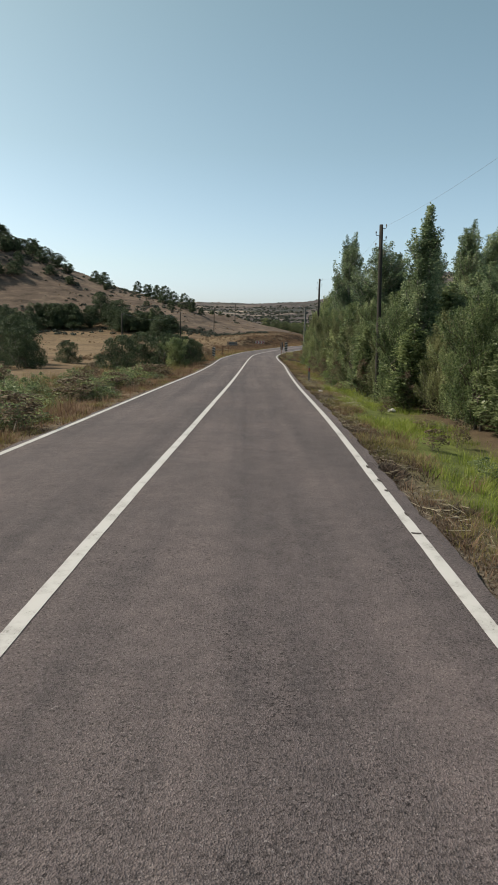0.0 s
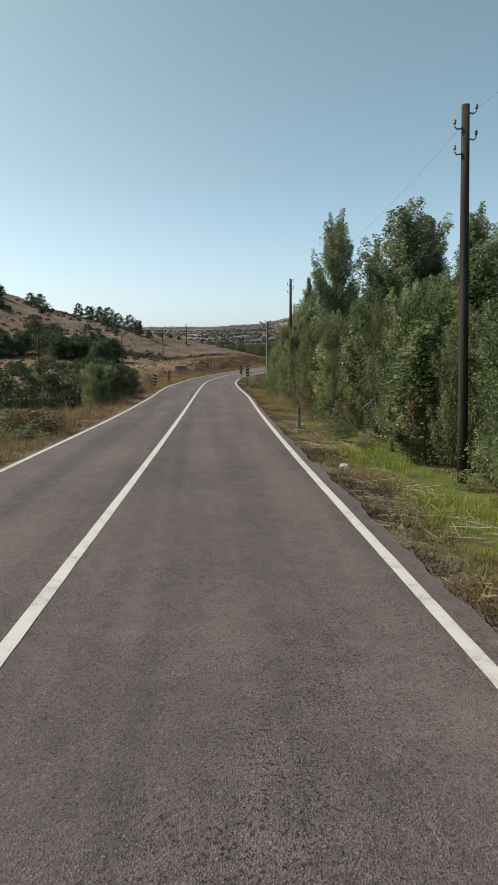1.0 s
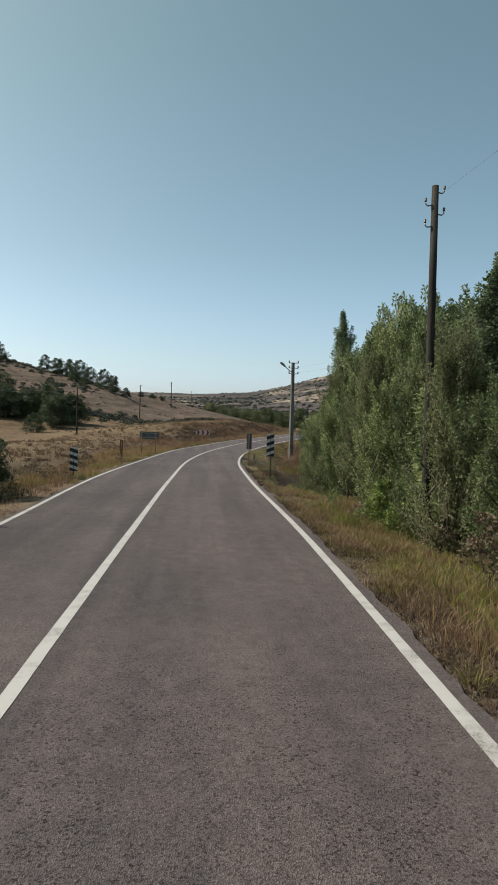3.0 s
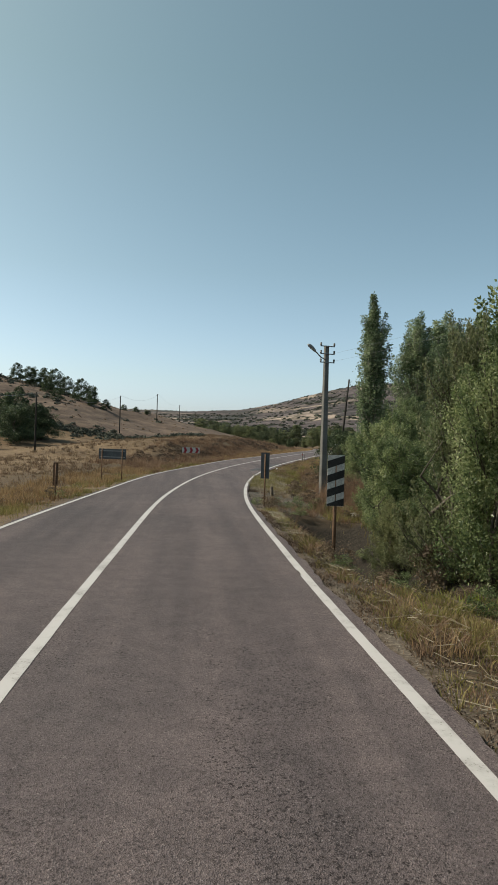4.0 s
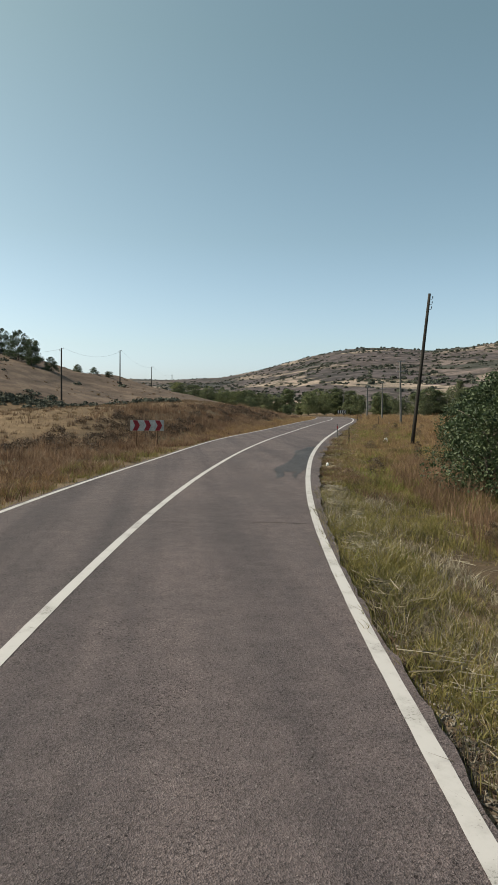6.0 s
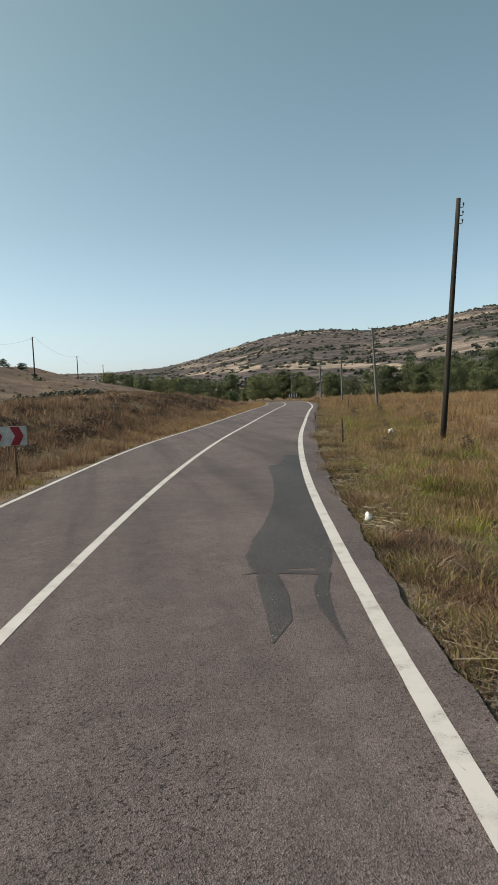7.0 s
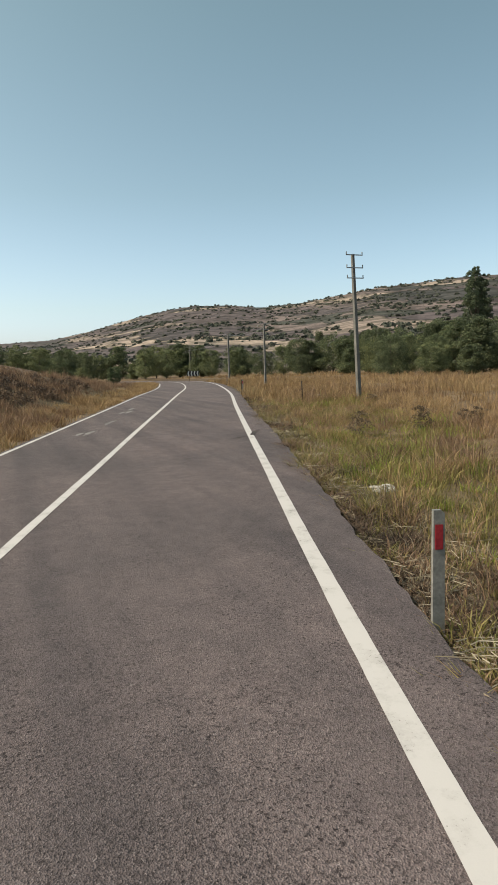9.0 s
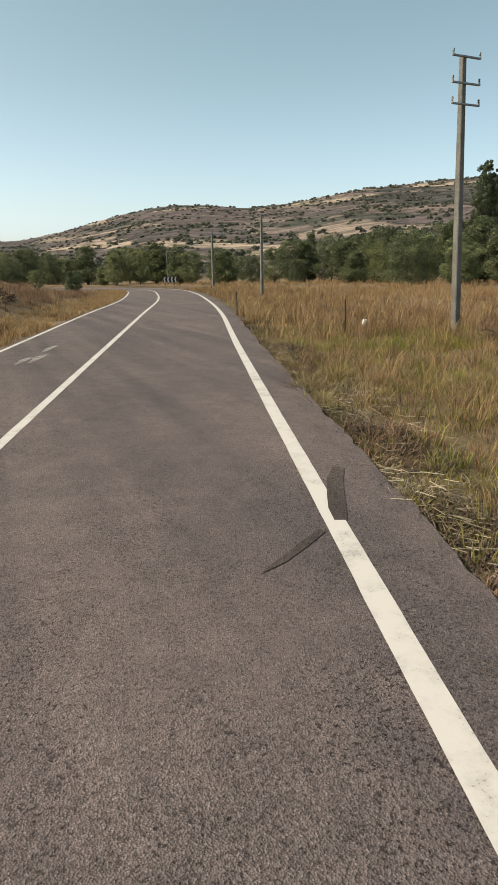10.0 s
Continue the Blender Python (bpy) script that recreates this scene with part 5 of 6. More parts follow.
def scattered(name, n, place_fn, size, mat, label, category, seed, m=26, leaf=0.42):
    """Many small far bushes in one mesh, each a rough ball of leaves."""
    g = np.random.default_rng(seed)
    x, y = place_fn(g, n)
    z = ground_z(x, y)
    s = size * g.uniform(0.5, 1.5, len(x)) ** 1.4
    off = g.normal(size=(len(x), m, 3))
    off /= np.linalg.norm(off, axis=2, keepdims=True)
    off[..., 2] = np.abs(off[..., 2]) * 0.9
    p = np.stack([x, y, z], -1)[:, None] + off * s[:, None, None] * g.uniform(0.5, 1, (len(x), m, 1)) * [1, 1, 0.8]
    t1 = g.normal(size=p.shape)
    t1 /= np.linalg.norm(t1, axis=2, keepdims=True)
    t2 = np.cross(t1, off)
    t2 /= np.linalg.norm(t2, axis=2, keepdims=True) + 1e-6
    k = s[:, None, None] * leaf * g.uniform(0.6, 1.3, (len(x), m, 1))
    q = np.stack([p - t1 * k, p + t2 * k, p + t1 * k, p - t2 * k], 2).reshape(-1, 3)
    me = from_arrays(name, q, np.arange(len(q)).reshape(-1, 4))
    me.materials.append(mat)
    return tagged(new(name, me), label, category, kind="stuff")


def on_far_slopes(g, n):
    """Hedges that follow the contours, loose scrub between them, and trees along the skyline."""
    az = g.uniform(-14, 52, n)
    r = 290 + 1700 * g.uniform(0, 1, n) ** 1.05
    x, y = 10 + r * np.sin(np.radians(az)), 100 + r * np.cos(np.radians(az))
    level = ground_z(x, y) / 15 + 0.9 * wavy(x, y, 95) + 0.35 * wavy(y, x, 37)
    near = np.exp(-(((level - np.floor(level) - 0.5) / 0.05) ** 2)) * step(-0.2, 0.35, wavy(x, y, 38))
    keep = g.uniform(0, 1, n) < 0.9 * near + 0.2 * step(0.1, 0.6, wavy(x + 300, y, 41)) + 0.025
    az = g.uniform(-6, 48, 420)
    az = az[wavy(az * 3, az, 1.0) > g.uniform(-0.9, 0.6, 420)]
    top = np.interp(az, [-60, 0, 8, 15, 30, 60], [2800, 2600, 2100, 1700, 1300, 1300]) * g.uniform(0.97, 1.0, len(az))
    return np.r_[x[keep], 10 + top * np.sin(np.radians(az))], np.r_[y[keep], 100 + top * np.cos(np.radians(az))]


def on_hill(g, n):
    x, y = -4 - 76 * g.uniform(0, 1, n) ** 0.7, g.uniform(118, 178, n)
    keep = wavy(x, y, 7) > g.uniform(-0.4, 0.9, n)
    return x[keep], y[keep]


def on_bank(g, n):
    y = g.uniform(100, 150, n)
    d = LEFT_EDGE - g.uniform(2.6, 7.0, n)
    keep = wavy(y, d * 3, 4) > g.uniform(-0.5, 0.6, n)
    x, yy = along(y[keep], d[keep])
    return x, yy


scattered("far_bushes", 60000, on_far_slopes, 2.2, FAR_SCRUB, "scattered scrub and trees on the far slopes", "bushes", 41)
scattered("hill_scrub", 2600, on_hill, 0.42, FAR_SCRUB, "low scrub on the dry hillside", "bushes", 42, 60, 0.2)
scattered("bank_scrub", 1300, on_bank, 0.3, SCRUB_DRY, "withered brown scrub on the roadside bank", "bushes", 43, 200, 0.07)


def on_terrace(g, n):
    x = g.uniform(-72, 3, n)
    x = x[wavy(x, x, 2.5) > g.uniform(-1.3, 0.5, n)]
    return x, 140.4 + 0.12 * x + g.normal(0, 0.35, len(x))


scattered("terrace_scrub", 2400, on_terrace, 0.42, FAR_SCRUB, "dark weeds along the terrace across the field", "bushes", 44, 40, 0.16)


# ---------------------------------------------------------------- grass
def blades(name, x, y, height, width, mat, label, seed, lean=0.35, category="grass", lift=0.0):
    """Bent blades of grass, two faces each, in one mesh."""
    g = np.random.default_rng(seed)
    n = len(x)
    # most blades stand in tufts and lean out of them
    root = g.integers(0, max(1, n // 38), n)
    own = g.uniform(0, 1, n) < 0.3
    out = g.normal(0, 0.055 + 0.12 * height, (n, 2)) * np.where(own, 0.0, 1.0)[:, None]
    cx, cy = np.where(own, x, x[root]), np.where(own, y, y[root])
    x, y = cx + out[:, 0], cy + out[:, 1]
    z = ground_z(x, y) - 0.02 + lift
    h = height * g.uniform(0.35, 1.25, n) * np.clip(1 + 0.5 * wavy(cx, cy, 0.5) + 0.4 * wavy(cy, cx, 1.7), 0.3, 2) * np.where(own, 0.8, 0.75 + 0.6 * g.uniform(0, 1, max(1, n // 38))[root])
    a = g.uniform(0, 6.283, n)
    w = width * g.uniform(0.6, 1.3, n)
    base = np.stack([x, y, z], -1)
    side = np.stack([np.cos(a), np.sin(a), 0 * a], -1) * w[:, None]
    b = np.where(own, g.uniform(0, 6.283, n), np.arctan2(out[:, 1], out[:, 0]) + g.normal(0, 0.6, n))
    l = (lean * h * g.uniform(0.2, 1.4, n))[:, None]
    tip = np.stack([np.cos(b), np.sin(b), 0 * b], -1) * l
    mid = base + tip * 0.3 + np.stack([0 * h, 0 * h, h * 0.6], -1)
    top = base + tip + np.stack([0 * h, 0 * h, h], -1)
    v = np.stack([base - side, base + side, mid + side * 0.7, mid - side * 0.7, top], 1).reshape(-1, 3)
    i = np.arange(n)[:, None] * 5
    f = np.concatenate([i + [[0, 1, 2]], i + [[0, 2, 3]], i + [[3, 2, 4]]], 1).reshape(-1, 3)
    me = from_arrays(name, v, f)
    me.materials.append(mat)
    return tagged(new(name, me), label, category, kind="stuff")


def sow(seed, n, y0, y1, d0, d1, patch=0.0, size=2.0, margin=0.3):
    """Places by the road between two offsets; patch thins them out in clumps."""
    g = np.random.default_rng(seed)
    y = g.uniform(y0, y1, n)
    d = d0 + (d1 - d0) * g.uniform(0, 1, n)
    past = np.where(d > 0, right_edge(y) - d, d - left_edge(y))
    bare = (past > 0.16 * g.uniform(0, 1, n) ** 2.5 - margin * g.uniform(0, 1.3, n)) | (y > 60.8) & (y < 70.4) & (d > 3.62) & (d < 6.0) & (g.uniform(0, 1, n) < 0.93) | (y > 57) & (y < 72) & (d > 0) & (past > -0.3) & (g.uniform(0, 1, n) < 0.9)
    y, d = y[~bare], d[~bare]
    n = len(y)
    x, yy = along(y, d)
    if patch:
        keep = wavy(x + 3 * seed, yy, size) > g.uniform(-1, 1, n) * 0.5 + patch - 0.5
        x, yy = x[keep], yy[keep]
    return x, yy


def rim(seed, n, y0, y1, w0, w1, patch=0.45, size=0.6):
    """Places along the ragged rim of the asphalt, by their distance past it."""
    g = np.random.default_rng(seed)
    y = g.uniform(y0, y1, n)
    d = right_edge(y) + w0 + (w1 - w0) * g.uniform(0, 1, n)
    keep = wavy(y + 3 * seed, d, size) > g.uniform(-1, 1, n) * 0.5 + patch - 0.5
    return along(y[keep], d[keep])


GR = "fresh bright green grass on the verge"
blades("verge_grass", *sow(51, 60000, -4, 36, 4.0, 6.6, 0.45, 1.1), 0.17, 0.005, GRASS_GREEN, GR, 51, 0.6)
blades("verge_grass", *sow(52, 60000, -4, 68, 3.25, 4.4, 0.45, 0.8), 0.12, 0.0045, GRASS_OLIVE, "short olive and straw-coloured grass along the asphalt", 52, 0.8)
blades("verge_grass", *sow(53, 36000, 2, 69, 3.3, 4.5, 0.5, 1.0), 0.15, 0.0045, GRASS_RUST, "brown dry grass along the asphalt", 53, 0.9)
blades("verge_grass", *sow(69, 9000, 44, 69, 3.6, 5.8, 0.55, 1.2), 0.2, 0.0045, GRASS_DRY, "straw-coloured grass along the thicket", 69, 0.7)
blades("meadow_grass", *sow(54, 120000, 78.6, 100, 3.0, 9.0, 0.25, 1.0), 0.16, 0.0045, GRASS_OLIVE, "olive and golden verge grass", 54, 0.6)
blades("meadow_grass", *sow(55, 50000, 80, 100, 5.4, 11, 0.5, 1.6), 0.42, 0.005, GRASS_RUST, "tall russet dry grass", 55, 0.5)
blades("meadow_grass", *sow(56, 120000, 96, 140, 3.6, 8.0, 0.3, 1.0), 0.16, 0.0055, GRASS_OLIVE, "olive and straw-coloured verge grass", 56, 0.7)
blades("meadow_grass", *sow(67, 60000, 96, 150, 4.2, 10, 0.35, 1.4), 0.26, 0.005, GRASS_DRY, "straw-coloured grass among the green", 67, 0.7)
blades("meadow_grass", *sow(57, 150000, 98, 165, 7.5, 30, 0.15, 2.5), 0.36, 0.006, GRASS_DRY, "tall golden dry meadow grass", 57, 0.5)
blades("meadow_grass", *sow(68, 60000, 98, 165, 6.0, 30, 0.5, 3.0), 0.42, 0.007, GRASS_RUST, "tall russet meadow grass", 68, 0.5)
blades("meadow_grass", *sow(58, 60000, 100, 215, 9.0, 50, 0.2, 4), 0.4, 0.016, GRASS_DRY, "tall golden dry meadow grass", 58, 0.45)
blades("meadow_grass", *sow(59, 26000, 92, 140, 4.2, 8.5, 0.6, 1.6), 0.2, 0.006, GRASS_GREEN, "green patches among the dry grass", 59, 0.5)
blades("meadow_grass", *sow(60, 30000, 136, 186, 3.9, 9, 0.1, 1.5), 0.4, 0.012, GRASS_DRY, "golden dry verge grass", 60, 0.5)
blades("verge_grass", *sow(61, 45000, 4, 62, LEFT_EDGE - 0.35, LEFT_EDGE - 7.5, 0.3, 1.5), 0.32, 0.008, GRASS_RUST, "brown dry grass on the verge", 61, 0.5)
blades("verge_grass", *sow(62, 30000, 4, 62, LEFT_EDGE - 1.2, LEFT_EDGE - 9, 0.6, 1.5), 0.4, 0.008, GRASS_OLIVE, "olive grass on the verge", 62, 0.5)
blades("verge_grass", *sow(63, 40000, 60, 92, LEFT_EDGE - 0.4, LEFT_EDGE - 3.5, 0.3, 1.5), 0.24, 0.008, GRASS_DRY, "straw and olive grass beside the road", 63, 0.5)
blades("bank_grass", *sow(64, 110000, 62, 180, LEFT_EDGE - 1.5, LEFT_EDGE - 16, 0.2, 2.2), 0.2, 0.012, GRASS_TAN, "dry tan grass on the bank", 64, 0.5)
blades("bank_grass", *sow(65, 60000, 92, 175, LEFT_EDGE - 2.2, LEFT_EDGE - 7.5, 0.55, 2.2), 0.36, 0.012, GRASS_RUST, "russet grass on the bank", 65, 0.5)
blades("hill_grass", *sow(66, 52000, 60, 178, LEFT_EDGE - 12, LEFT_EDGE - 80, 0.45, 5), 0.16, 0.025, GRASS_TAN, "dry grass on the hillside", 66, 0.5)

blades("verge_grass", *sow(91, 40000, 60, 110, -2.72, -4.4, 0.4, 0.9), 0.15, 0.006, GRASS_OLIVE, "short straw and olive grass beside the road", 91, 0.7)
blades("verge_grass", *sow(92, 60000, 110, 190, -2.5, -4.6, 0.2, 0.9), 0.22, 0.009, GRASS_DRY, "short straw-coloured grass beside the road", 92, 0.7)

blades("meadow_grass", *sow(95, 70000, 90, 150, 3.9, 9.5, 0.5, 1.3), 0.24, 0.005, GRASS_RUST, "withered brown grass among the green", 95, 0.9)

blades("verge_grass", *sow(96, 60000, 88, 135, -3.0, -6.5, 0.3, 1.5), 0.24, 0.009, GRASS_RUST, "brown and straw-coloured grass beside the road", 96, 0.7)

blades("verge_grass", *sow(97, 34000, 78.5, 91, 2.86, 3.9, 0.4, 0.6, margin=0.0), 0.12, 0.0045, GRASS_OLIVE, "short grass over the broken edge of the asphalt", 97, 0.9)
blades("verge_grass", *sow(98, 16000, 77.5, 91, 2.88, 4.5, 0.5, 0.5, margin=0.0), 0.16, 0.0045, STRAW, "bleached grass over the broken edge of the asphalt", 98, 1.1)
blades("meadow_grass", *sow(99, 16000, 73, 82, 6.4, 11, 0.4, 1.2), 0.45, 0.005, GRASS_RUST, "tall russet grass round the lamp pole", 99, 0.5)
blades("verge_grass", *sow(100, 9000, 77, 81.5, 3.2, 9, 0.5, 0.8), 0.09, 0.006, SCRUB_DRY, "dead leaves and stalks on the lay-by", 100, 1.6)
blades("verge_grass", *sow(101, 3500, 76.5, 82, 3.3, 9, 0.5, 0.7), 0.1, 0.005, STRAW, "bleached stalks on the lay-by", 101, 1.8)
blades("verge_grass", *sow(102, 36000, 32, 64, 4.0, 6.2, 0.45, 1.1), 0.16, 0.005, GRASS_OLIVE, "olive grass below the thicket", 102, 0.8)
blades("meadow_grass", *sow(103, 16000, 71.5, 79, 5.0, 8.5, 0.35, 1.0), 0.62, 0.0045, GRASS_RUST, "tall russet grass round the lamp pole", 103, 0.5)
blades("verge_grass", *rim(124, 9000, 58, 71, 0.3, 0.62, 0.4, 0.6), 0.085, 0.005, GRASS_OLIVE, "grassy lip of the ditch", 124, 0.9)
blades("verge_grass", *sow(104, 5000, 64, 72, 3.3, 6.4, 0.5, 0.8), 0.22, 0.005, GRASS_RUST, "dead grass round the ditch", 104, 0.9)
blades("meadow_grass", *sow(105, 22000, 94, 140, 3.62, 4.6, 0.45, 0.7, margin=0.0), 0.13, 0.0045, STRAW, "bleached grass along the asphalt", 105, 1.4)
blades("verge_grass", *sow(106, 7000, 70.5, 80, 3.3, 7.5, 0.6, 0.6), 0.13, 0.004, GRASS_RUST, "sparse dead grass on the lay-by", 106, 1.2)
blades("verge_grass", *sow(107, 3000, 70.5, 80, 3.3, 7.5, 0.65, 0.7), 0.12, 0.004, GRASS_OLIVE, "sparse green grass on the lay-by", 107, 1.0)
blades("verge_grass", *sow(108, 22000, 92, 106, 3.4, 4.5, 0.3, 0.9, margin=0.0), 0.14, 0.005, GRASS_RUST, "short brown grass along the asphalt", 108, 0.9)
blades("verge_litter", *sow(109, 50000, -4, 66, 3.24, 4.0, 0.45, 0.5, margin=0.0), 0.09, 0.007, SCRUB_DRY, "dead leaves and stalks along the asphalt", 109, 1.8, "plant litter")
blades("verge_litter", *sow(110, 70000, 92, 142, 3.5, 4.5, 0.45, 0.5, margin=0.0), 0.11, 0.008, SCRUB_DRY, "dead leaves and stalks along the asphalt", 110, 1.8, "plant litter")
blades("verge_litter", *sow(111, 14000, 4, 60, -2.75, -3.5, 0.4, 0.7, margin=0.0), 0.07, 0.009, SCRUB_DRY, "dead leaves and stalks along the asphalt", 111, 1.8, "plant litter")
blades("verge_grass", *sow(112, 26000, 40, 63, 4.0, 5.8, 0.6, 1.3), 0.15, 0.005, GRASS_GREEN, "fresh green patches below the thicket", 112, 0.8)
blades("verge_grass", *sow(113, 40000, 40, 66, 3.3, 5.4, 0.3, 0.7), 0.13, 0.005, GRASS_RUST, "short brown grass below the thicket", 113, 0.9)
blades("verge_grass", *sow(114, 30000, 40, 66, 3.3, 5.2, 0.4, 0.9), 0.12, 0.005, GRASS_OLIVE, "short olive grass below the thicket", 114, 0.9)
blades("verge_grass", *sow(115, 40000, 4, 46, -2.72, -4.6, 0.3, 0.8, margin=0.0), 0.13, 0.006, GRASS_RUST, "short brown grass beside the road", 115, 0.9)
blades("verge_grass", *sow(116, 16000, 4, 46, -2.75, -4.2, 0.5, 0.8, margin=0.0), 0.11, 0.006, GRASS_OLIVE, "short olive grass beside the road", 116, 0.9)
blades("verge_grass", *sow(117, 14000, 63.5, 73, 5.0, 7.0, 0.2, 0.9), 0.3, 0.006, GRASS_OLIVE, "coarse grass on the far side of the ditch", 117, 0.8)

blades("verge_grass", *sow(118, 70000, 92, 142, 3.2, 3.8, 0.5, 0.45, margin=0.0), 0.1, 0.0055, GRASS_OLIVE, "tufts of grass creeping over the asphalt", 118, 1.2)
blades("verge_litter", *sow(119, 70000, 92, 142, 3.15, 3.8, 0.55, 0.35, margin=0.0), 0.08, 0.008, SCRUB_DRY, "dead leaves washed onto the asphalt's edge", 119, 1.9, "plant litter")
blades("verge_grass", *sow(120, 40000, 92, 142, 3.2, 4.0, 0.5, 0.6, margin=0.0), 0.14, 0.005, GRASS_RUST, "withered tufts creeping over the asphalt", 120, 1.3)

# cut stalks lying along the asphalt
def straw(name, places, length, seed, pile=0.1):
    g = np.random.default_rng(seed)
    x, y = places
    n = len(x)
    z = ground_z(x, y) + 0.01 + g.uniform(0, pile, n) * np.clip(0.6 + wavy(x, y, 0.35), 0.15, 1.6)
    a = g.normal(math.pi / 2, 1.5, n)
    l = length * g.uniform(0.3, 1.3, n)
    w = 0.0032
    way = np.stack([np.cos(a), np.sin(a), g.normal(0, 0.16, n)], -1) * l[:, None] / 2
    c = np.stack([x, y, z], -1)
    s = np.stack([-np.sin(a), np.cos(a), 0 * a], -1) * w
    u = np.array([0, 0, w * 1.6])
    v = np.stack([c - way - s, c - way + s, c - way + u, c + way - s, c + way + s, c + way + u], 1).reshape(-1, 3)
    i = np.arange(n)[:, None] * 6
    f = np.concatenate([i + [[0, 3, 5, 2]], i + [[1, 2, 5, 4]], i + [[0, 1, 4, 3]]], 1).reshape(-1, 4)
    me = from_arrays(name, v, f)
    me.materials.append(STRAW)
    return tagged(new(name, me), "pale cut stalks lying along the asphalt", "straw", kind="stuff")


straw("cut_stalks", sow(71, 1100, 20, 38, 3.35, 4.8, 0.45, 1.1), 0.45, 71)
straw("cut_stalks", sow(72, 1500, 54, 66, 3.35, 5.0, 0.45, 1.1), 0.4, 72)
straw("cut_stalks", sow(73, 2600, 92, 134, 3.35, 4.8, 0.45, 1.1), 0.26, 73)
straw("cut_stalks", sow(74, 500, 77, 92, 3.3, 6.0, 0.45, 1.1), 0.3, 74)
straw("cut_stalks", sow(76, 240, 31, 34.5, 3.3, 4.4, 0.45, 1.1), 0.55, 76)
straw("cut_stalks", rim(75, 900, 2, 24, 0.02, 0.5), 0.22, 75)
straw("cut_stalks", rim(77, 4200, 96, 134, -0.06, 0.6, 0.5, 0.5), 0.17, 77, 0.11)
straw("cut_stalks", rim(78, 900, 61, 70, 0.3, 0.6, 0.4, 0.5), 0.2, 78, 0.09)
straw("cut_stalks", rim(79, 2600, 77.5, 93, 0.12, 0.6, 0.4, 0.5), 0.24, 79, 0.14)
blades("verge_litter", *rim(121, 60000, 92, 142, -0.06, 0.4, 0.45, 0.4), 0.07, 0.008, SCRUB_DRY, "dark plant litter along the rim of the asphalt", 121, 1.8, "plant litter")
blades("verge_litter", *rim(122, 50000, -4, 70, -0.04, 0.3, 0.4, 0.4), 0.06, 0.008, SCRUB_DRY, "dark plant litter along the rim of the asphalt", 122, 1.8, "plant litter")
blades("verge_litter", *rim(123, 16000, 77, 93, 0.0, 0.4, 0.3, 0.4), 0.06, 0.008, SCRUB_DRY, "dark plant litter along the rim of the asphalt", 123, 1.8, "plant litter")


# ---------------------------------------------------------------- stones and litter
def lump(name, x, y, size, mat, label, category, seed, sink=0.25, turn=0.0):
    """An uneven, weathered lump lying on the ground."""
    p = bmesh.new()
    bmesh.ops.create_icosphere(p, subdivisions=3, radius=1.0)
    for v in p.verts:
        q = noise.noise(v.co * 1.3 + Vector((seed, 0, 0))) * 0.45 + noise.noise(v.co * 3.1 + Vector((0, seed, 0))) * 0.18
        v.co = Vector((v.co.x * size[0], v.co.y * size[1], v.co.z * size[2])) * (1 + q)
    for f in p.faces:
        f.smooth = mat is not STONE
    me = bpy.data.meshes.new(name)
    p.to_mesh(me)
    p.free()
    me.materials.append(mat)
    ob = new(name, me)
    ob.matrix_world = pose(x, y, float(ground_z(x, y)) + size[2] * (1 - 2 * sink), 0, 0, turn)
    return tagged(ob, label, category)


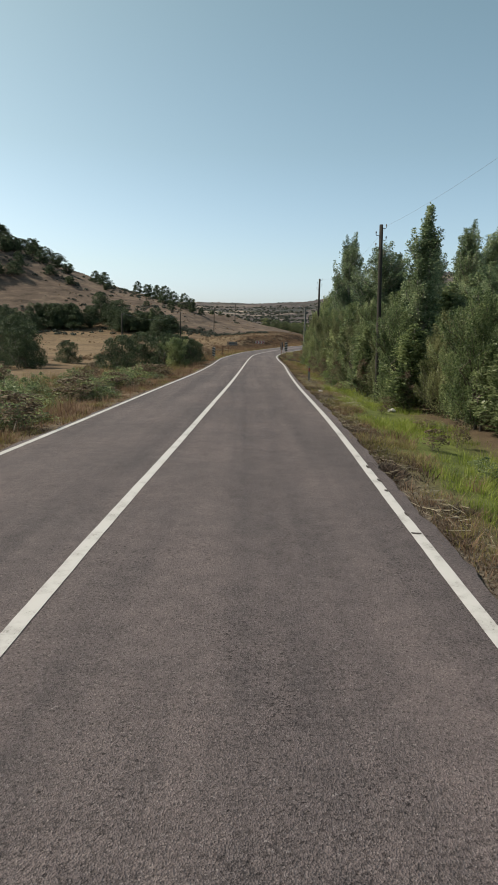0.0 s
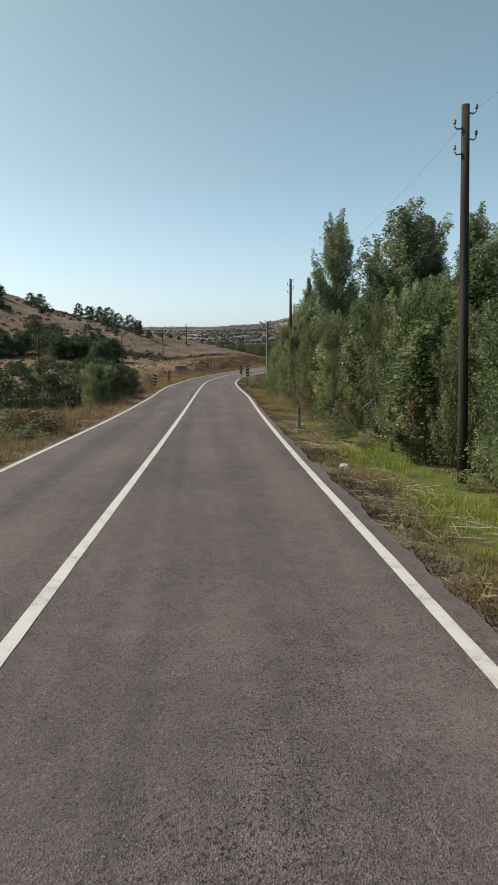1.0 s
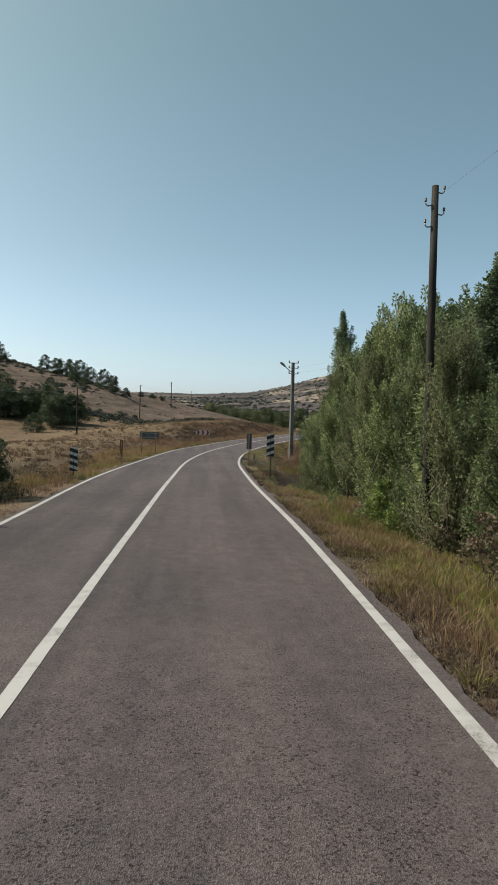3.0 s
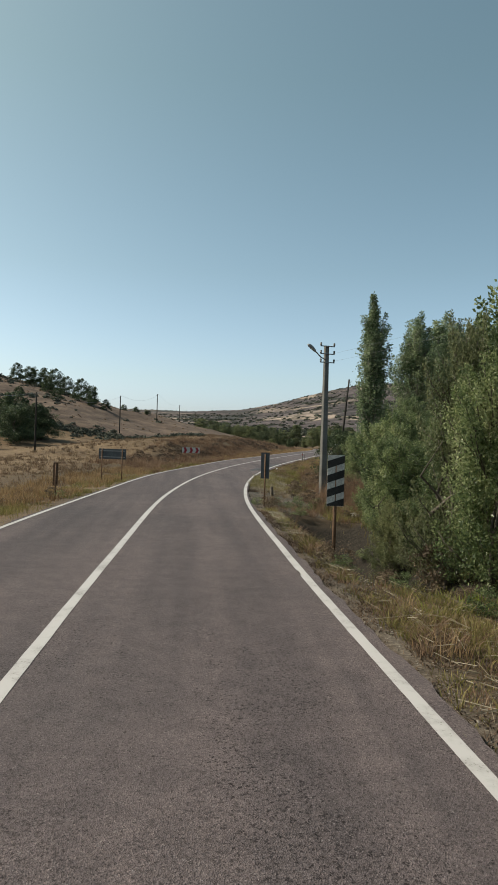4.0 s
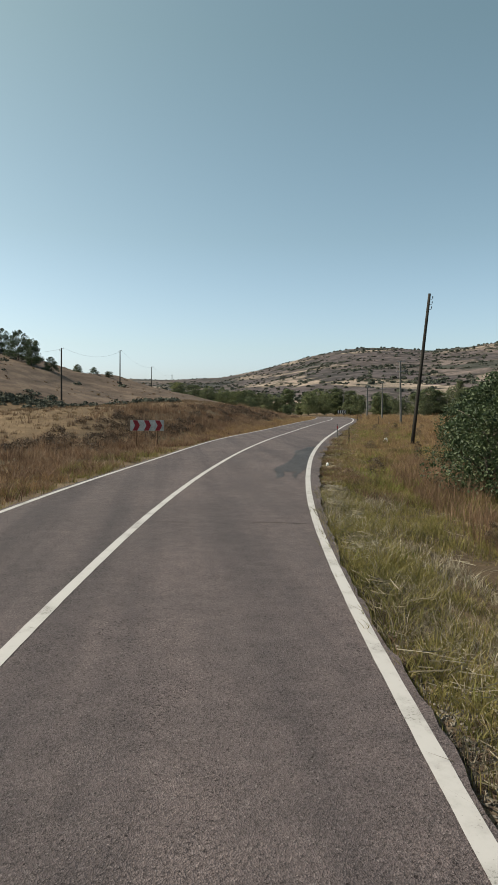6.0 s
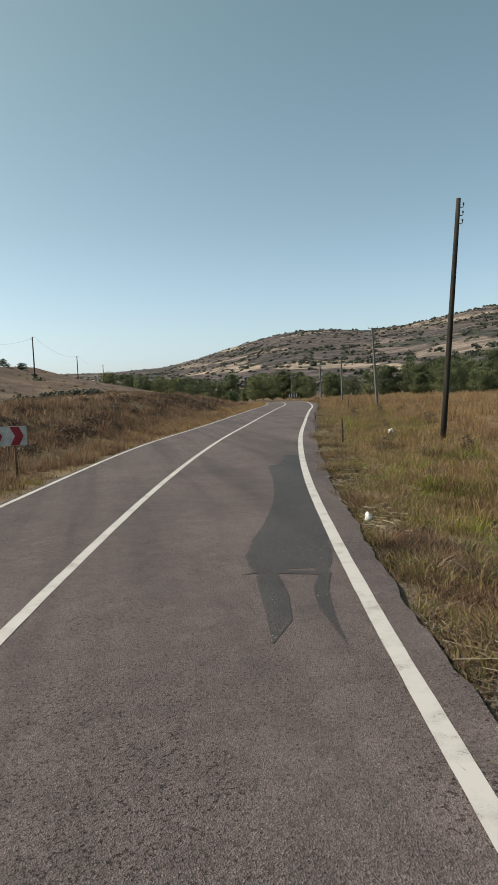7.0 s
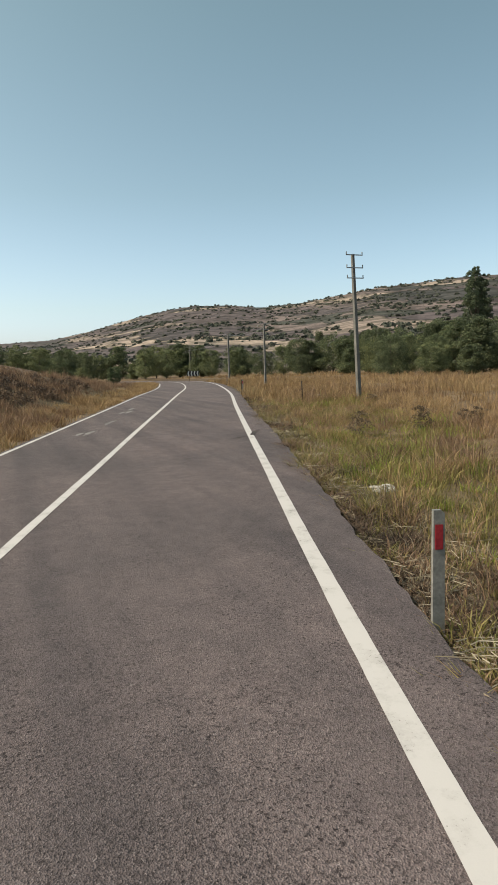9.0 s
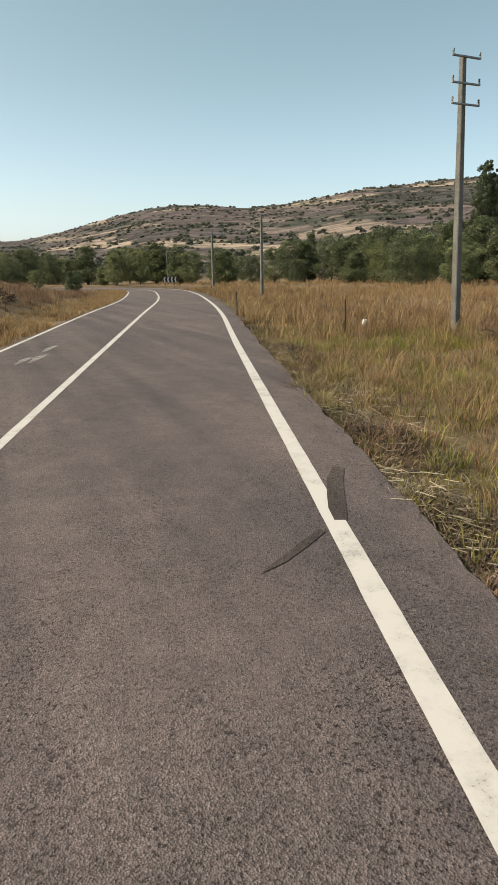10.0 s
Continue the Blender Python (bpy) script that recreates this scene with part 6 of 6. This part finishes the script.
lump("pale_stone", 14.4, 117.0, (0.2, 0.09, 0.08), STONE, "long pale stone lying in the grass", "stone", 3, sink=0.35, turn=-30)
lump("plastic_bag", 13.9, 109.8, (0.12, 0.1, 0.14), PLASTIC, "crumpled white plastic bag caught in the grass", "litter", 5, 0.0)
lump("black_bag", 12.2, 114.0, (0.16, 0.1, 0.05), BLACK_PLASTIC, "crumpled black plastic at the edge of the asphalt", "litter", 7)
lump("plastic_bag", 23.5, 136.0, (0.1, 0.1, 0.12), PLASTIC, "white plastic bag in the meadow", "litter", 9, 0.0)
lump("pale_stone", 5.9, 71.2, (0.3, 0.15, 0.1), STONE, "flat pale stone beside the ditch", "stone", 11, turn=20)
lump("pale_stone", 6.5, 70.6, (0.24, 0.14, 0.09), STONE, "flat pale stone beside the ditch", "stone", 13, turn=-15)
lump("pale_stone", 4.5, 20.4, (0.12, 0.09, 0.08), STONE, "small pale stone on the verge", "stone", 15)


GRAVEL = leaf_material("grey_gravel", [(0.15, (0.062, 0.054, 0.046)), (0.5, (0.134, 0.117, 0.099)), (0.85, (0.291, 0.255, 0.216))], 0.0, 0.9)


def gravel(n, y0, y1, d0, d1, size, seed):
    g = np.random.default_rng(seed)
    y, d = g.uniform(y0, y1, n), g.uniform(d0, d1, n)
    x, y = along(y, d)
    z = ground_z(x, y)
    s = size * g.uniform(0.4, 1.4, n)
    base = np.array([(1, 0, 0), (-0.5, 0.87, 0), (-0.5, -0.87, 0), (0.1, 0.05, 0.75), (0, 0, -0.5)])
    v = np.stack([x, y, z], -1)[:, None] + (base[None] + g.normal(0, 0.22, (n, 5, 3))) * s[:, None, None]
    i = np.arange(n)[:, None] * 5
    f = np.concatenate([i + [[0, 1, 3]], i + [[1, 2, 3]], i + [[2, 0, 3]], i + [[1, 0, 4]], i + [[2, 1, 4]], i + [[0, 2, 4]]], 1).reshape(-1, 3)
    me = from_arrays("gravel", v.reshape(-1, 3), f)
    me.materials.append(GRAVEL)
    return tagged(new("gravel", me), "loose gravel at the edge of the asphalt", "gravel", kind="stuff")


gravel(20000, 70.5, 77.8, 2.95, 8.0, 0.012, 81)
gravel(9000, 0, 70, 3.12, 3.9, 0.012, 82)
gravel(2500, 4, 60, LEFT_EDGE - 0.7, LEFT_EDGE, 0.012, 83)
gravel(12000, 76, 93, 2.86, 3.4, 0.015, 84)
gravel(9000, 94, 140, 3.4, 4.0, 0.014, 85)
lump("pale_stone", 2.66, 24.9, (0.1, 0.07, 0.07), STONE, "small pale stone on the verge", "stone", 17)
lump("plastic_bag", 7.05, 95.85, (0.05, 0.045, 0.07), PLASTIC, "crumpled white plastic scrap in the verge", "litter", 19, 0.0)
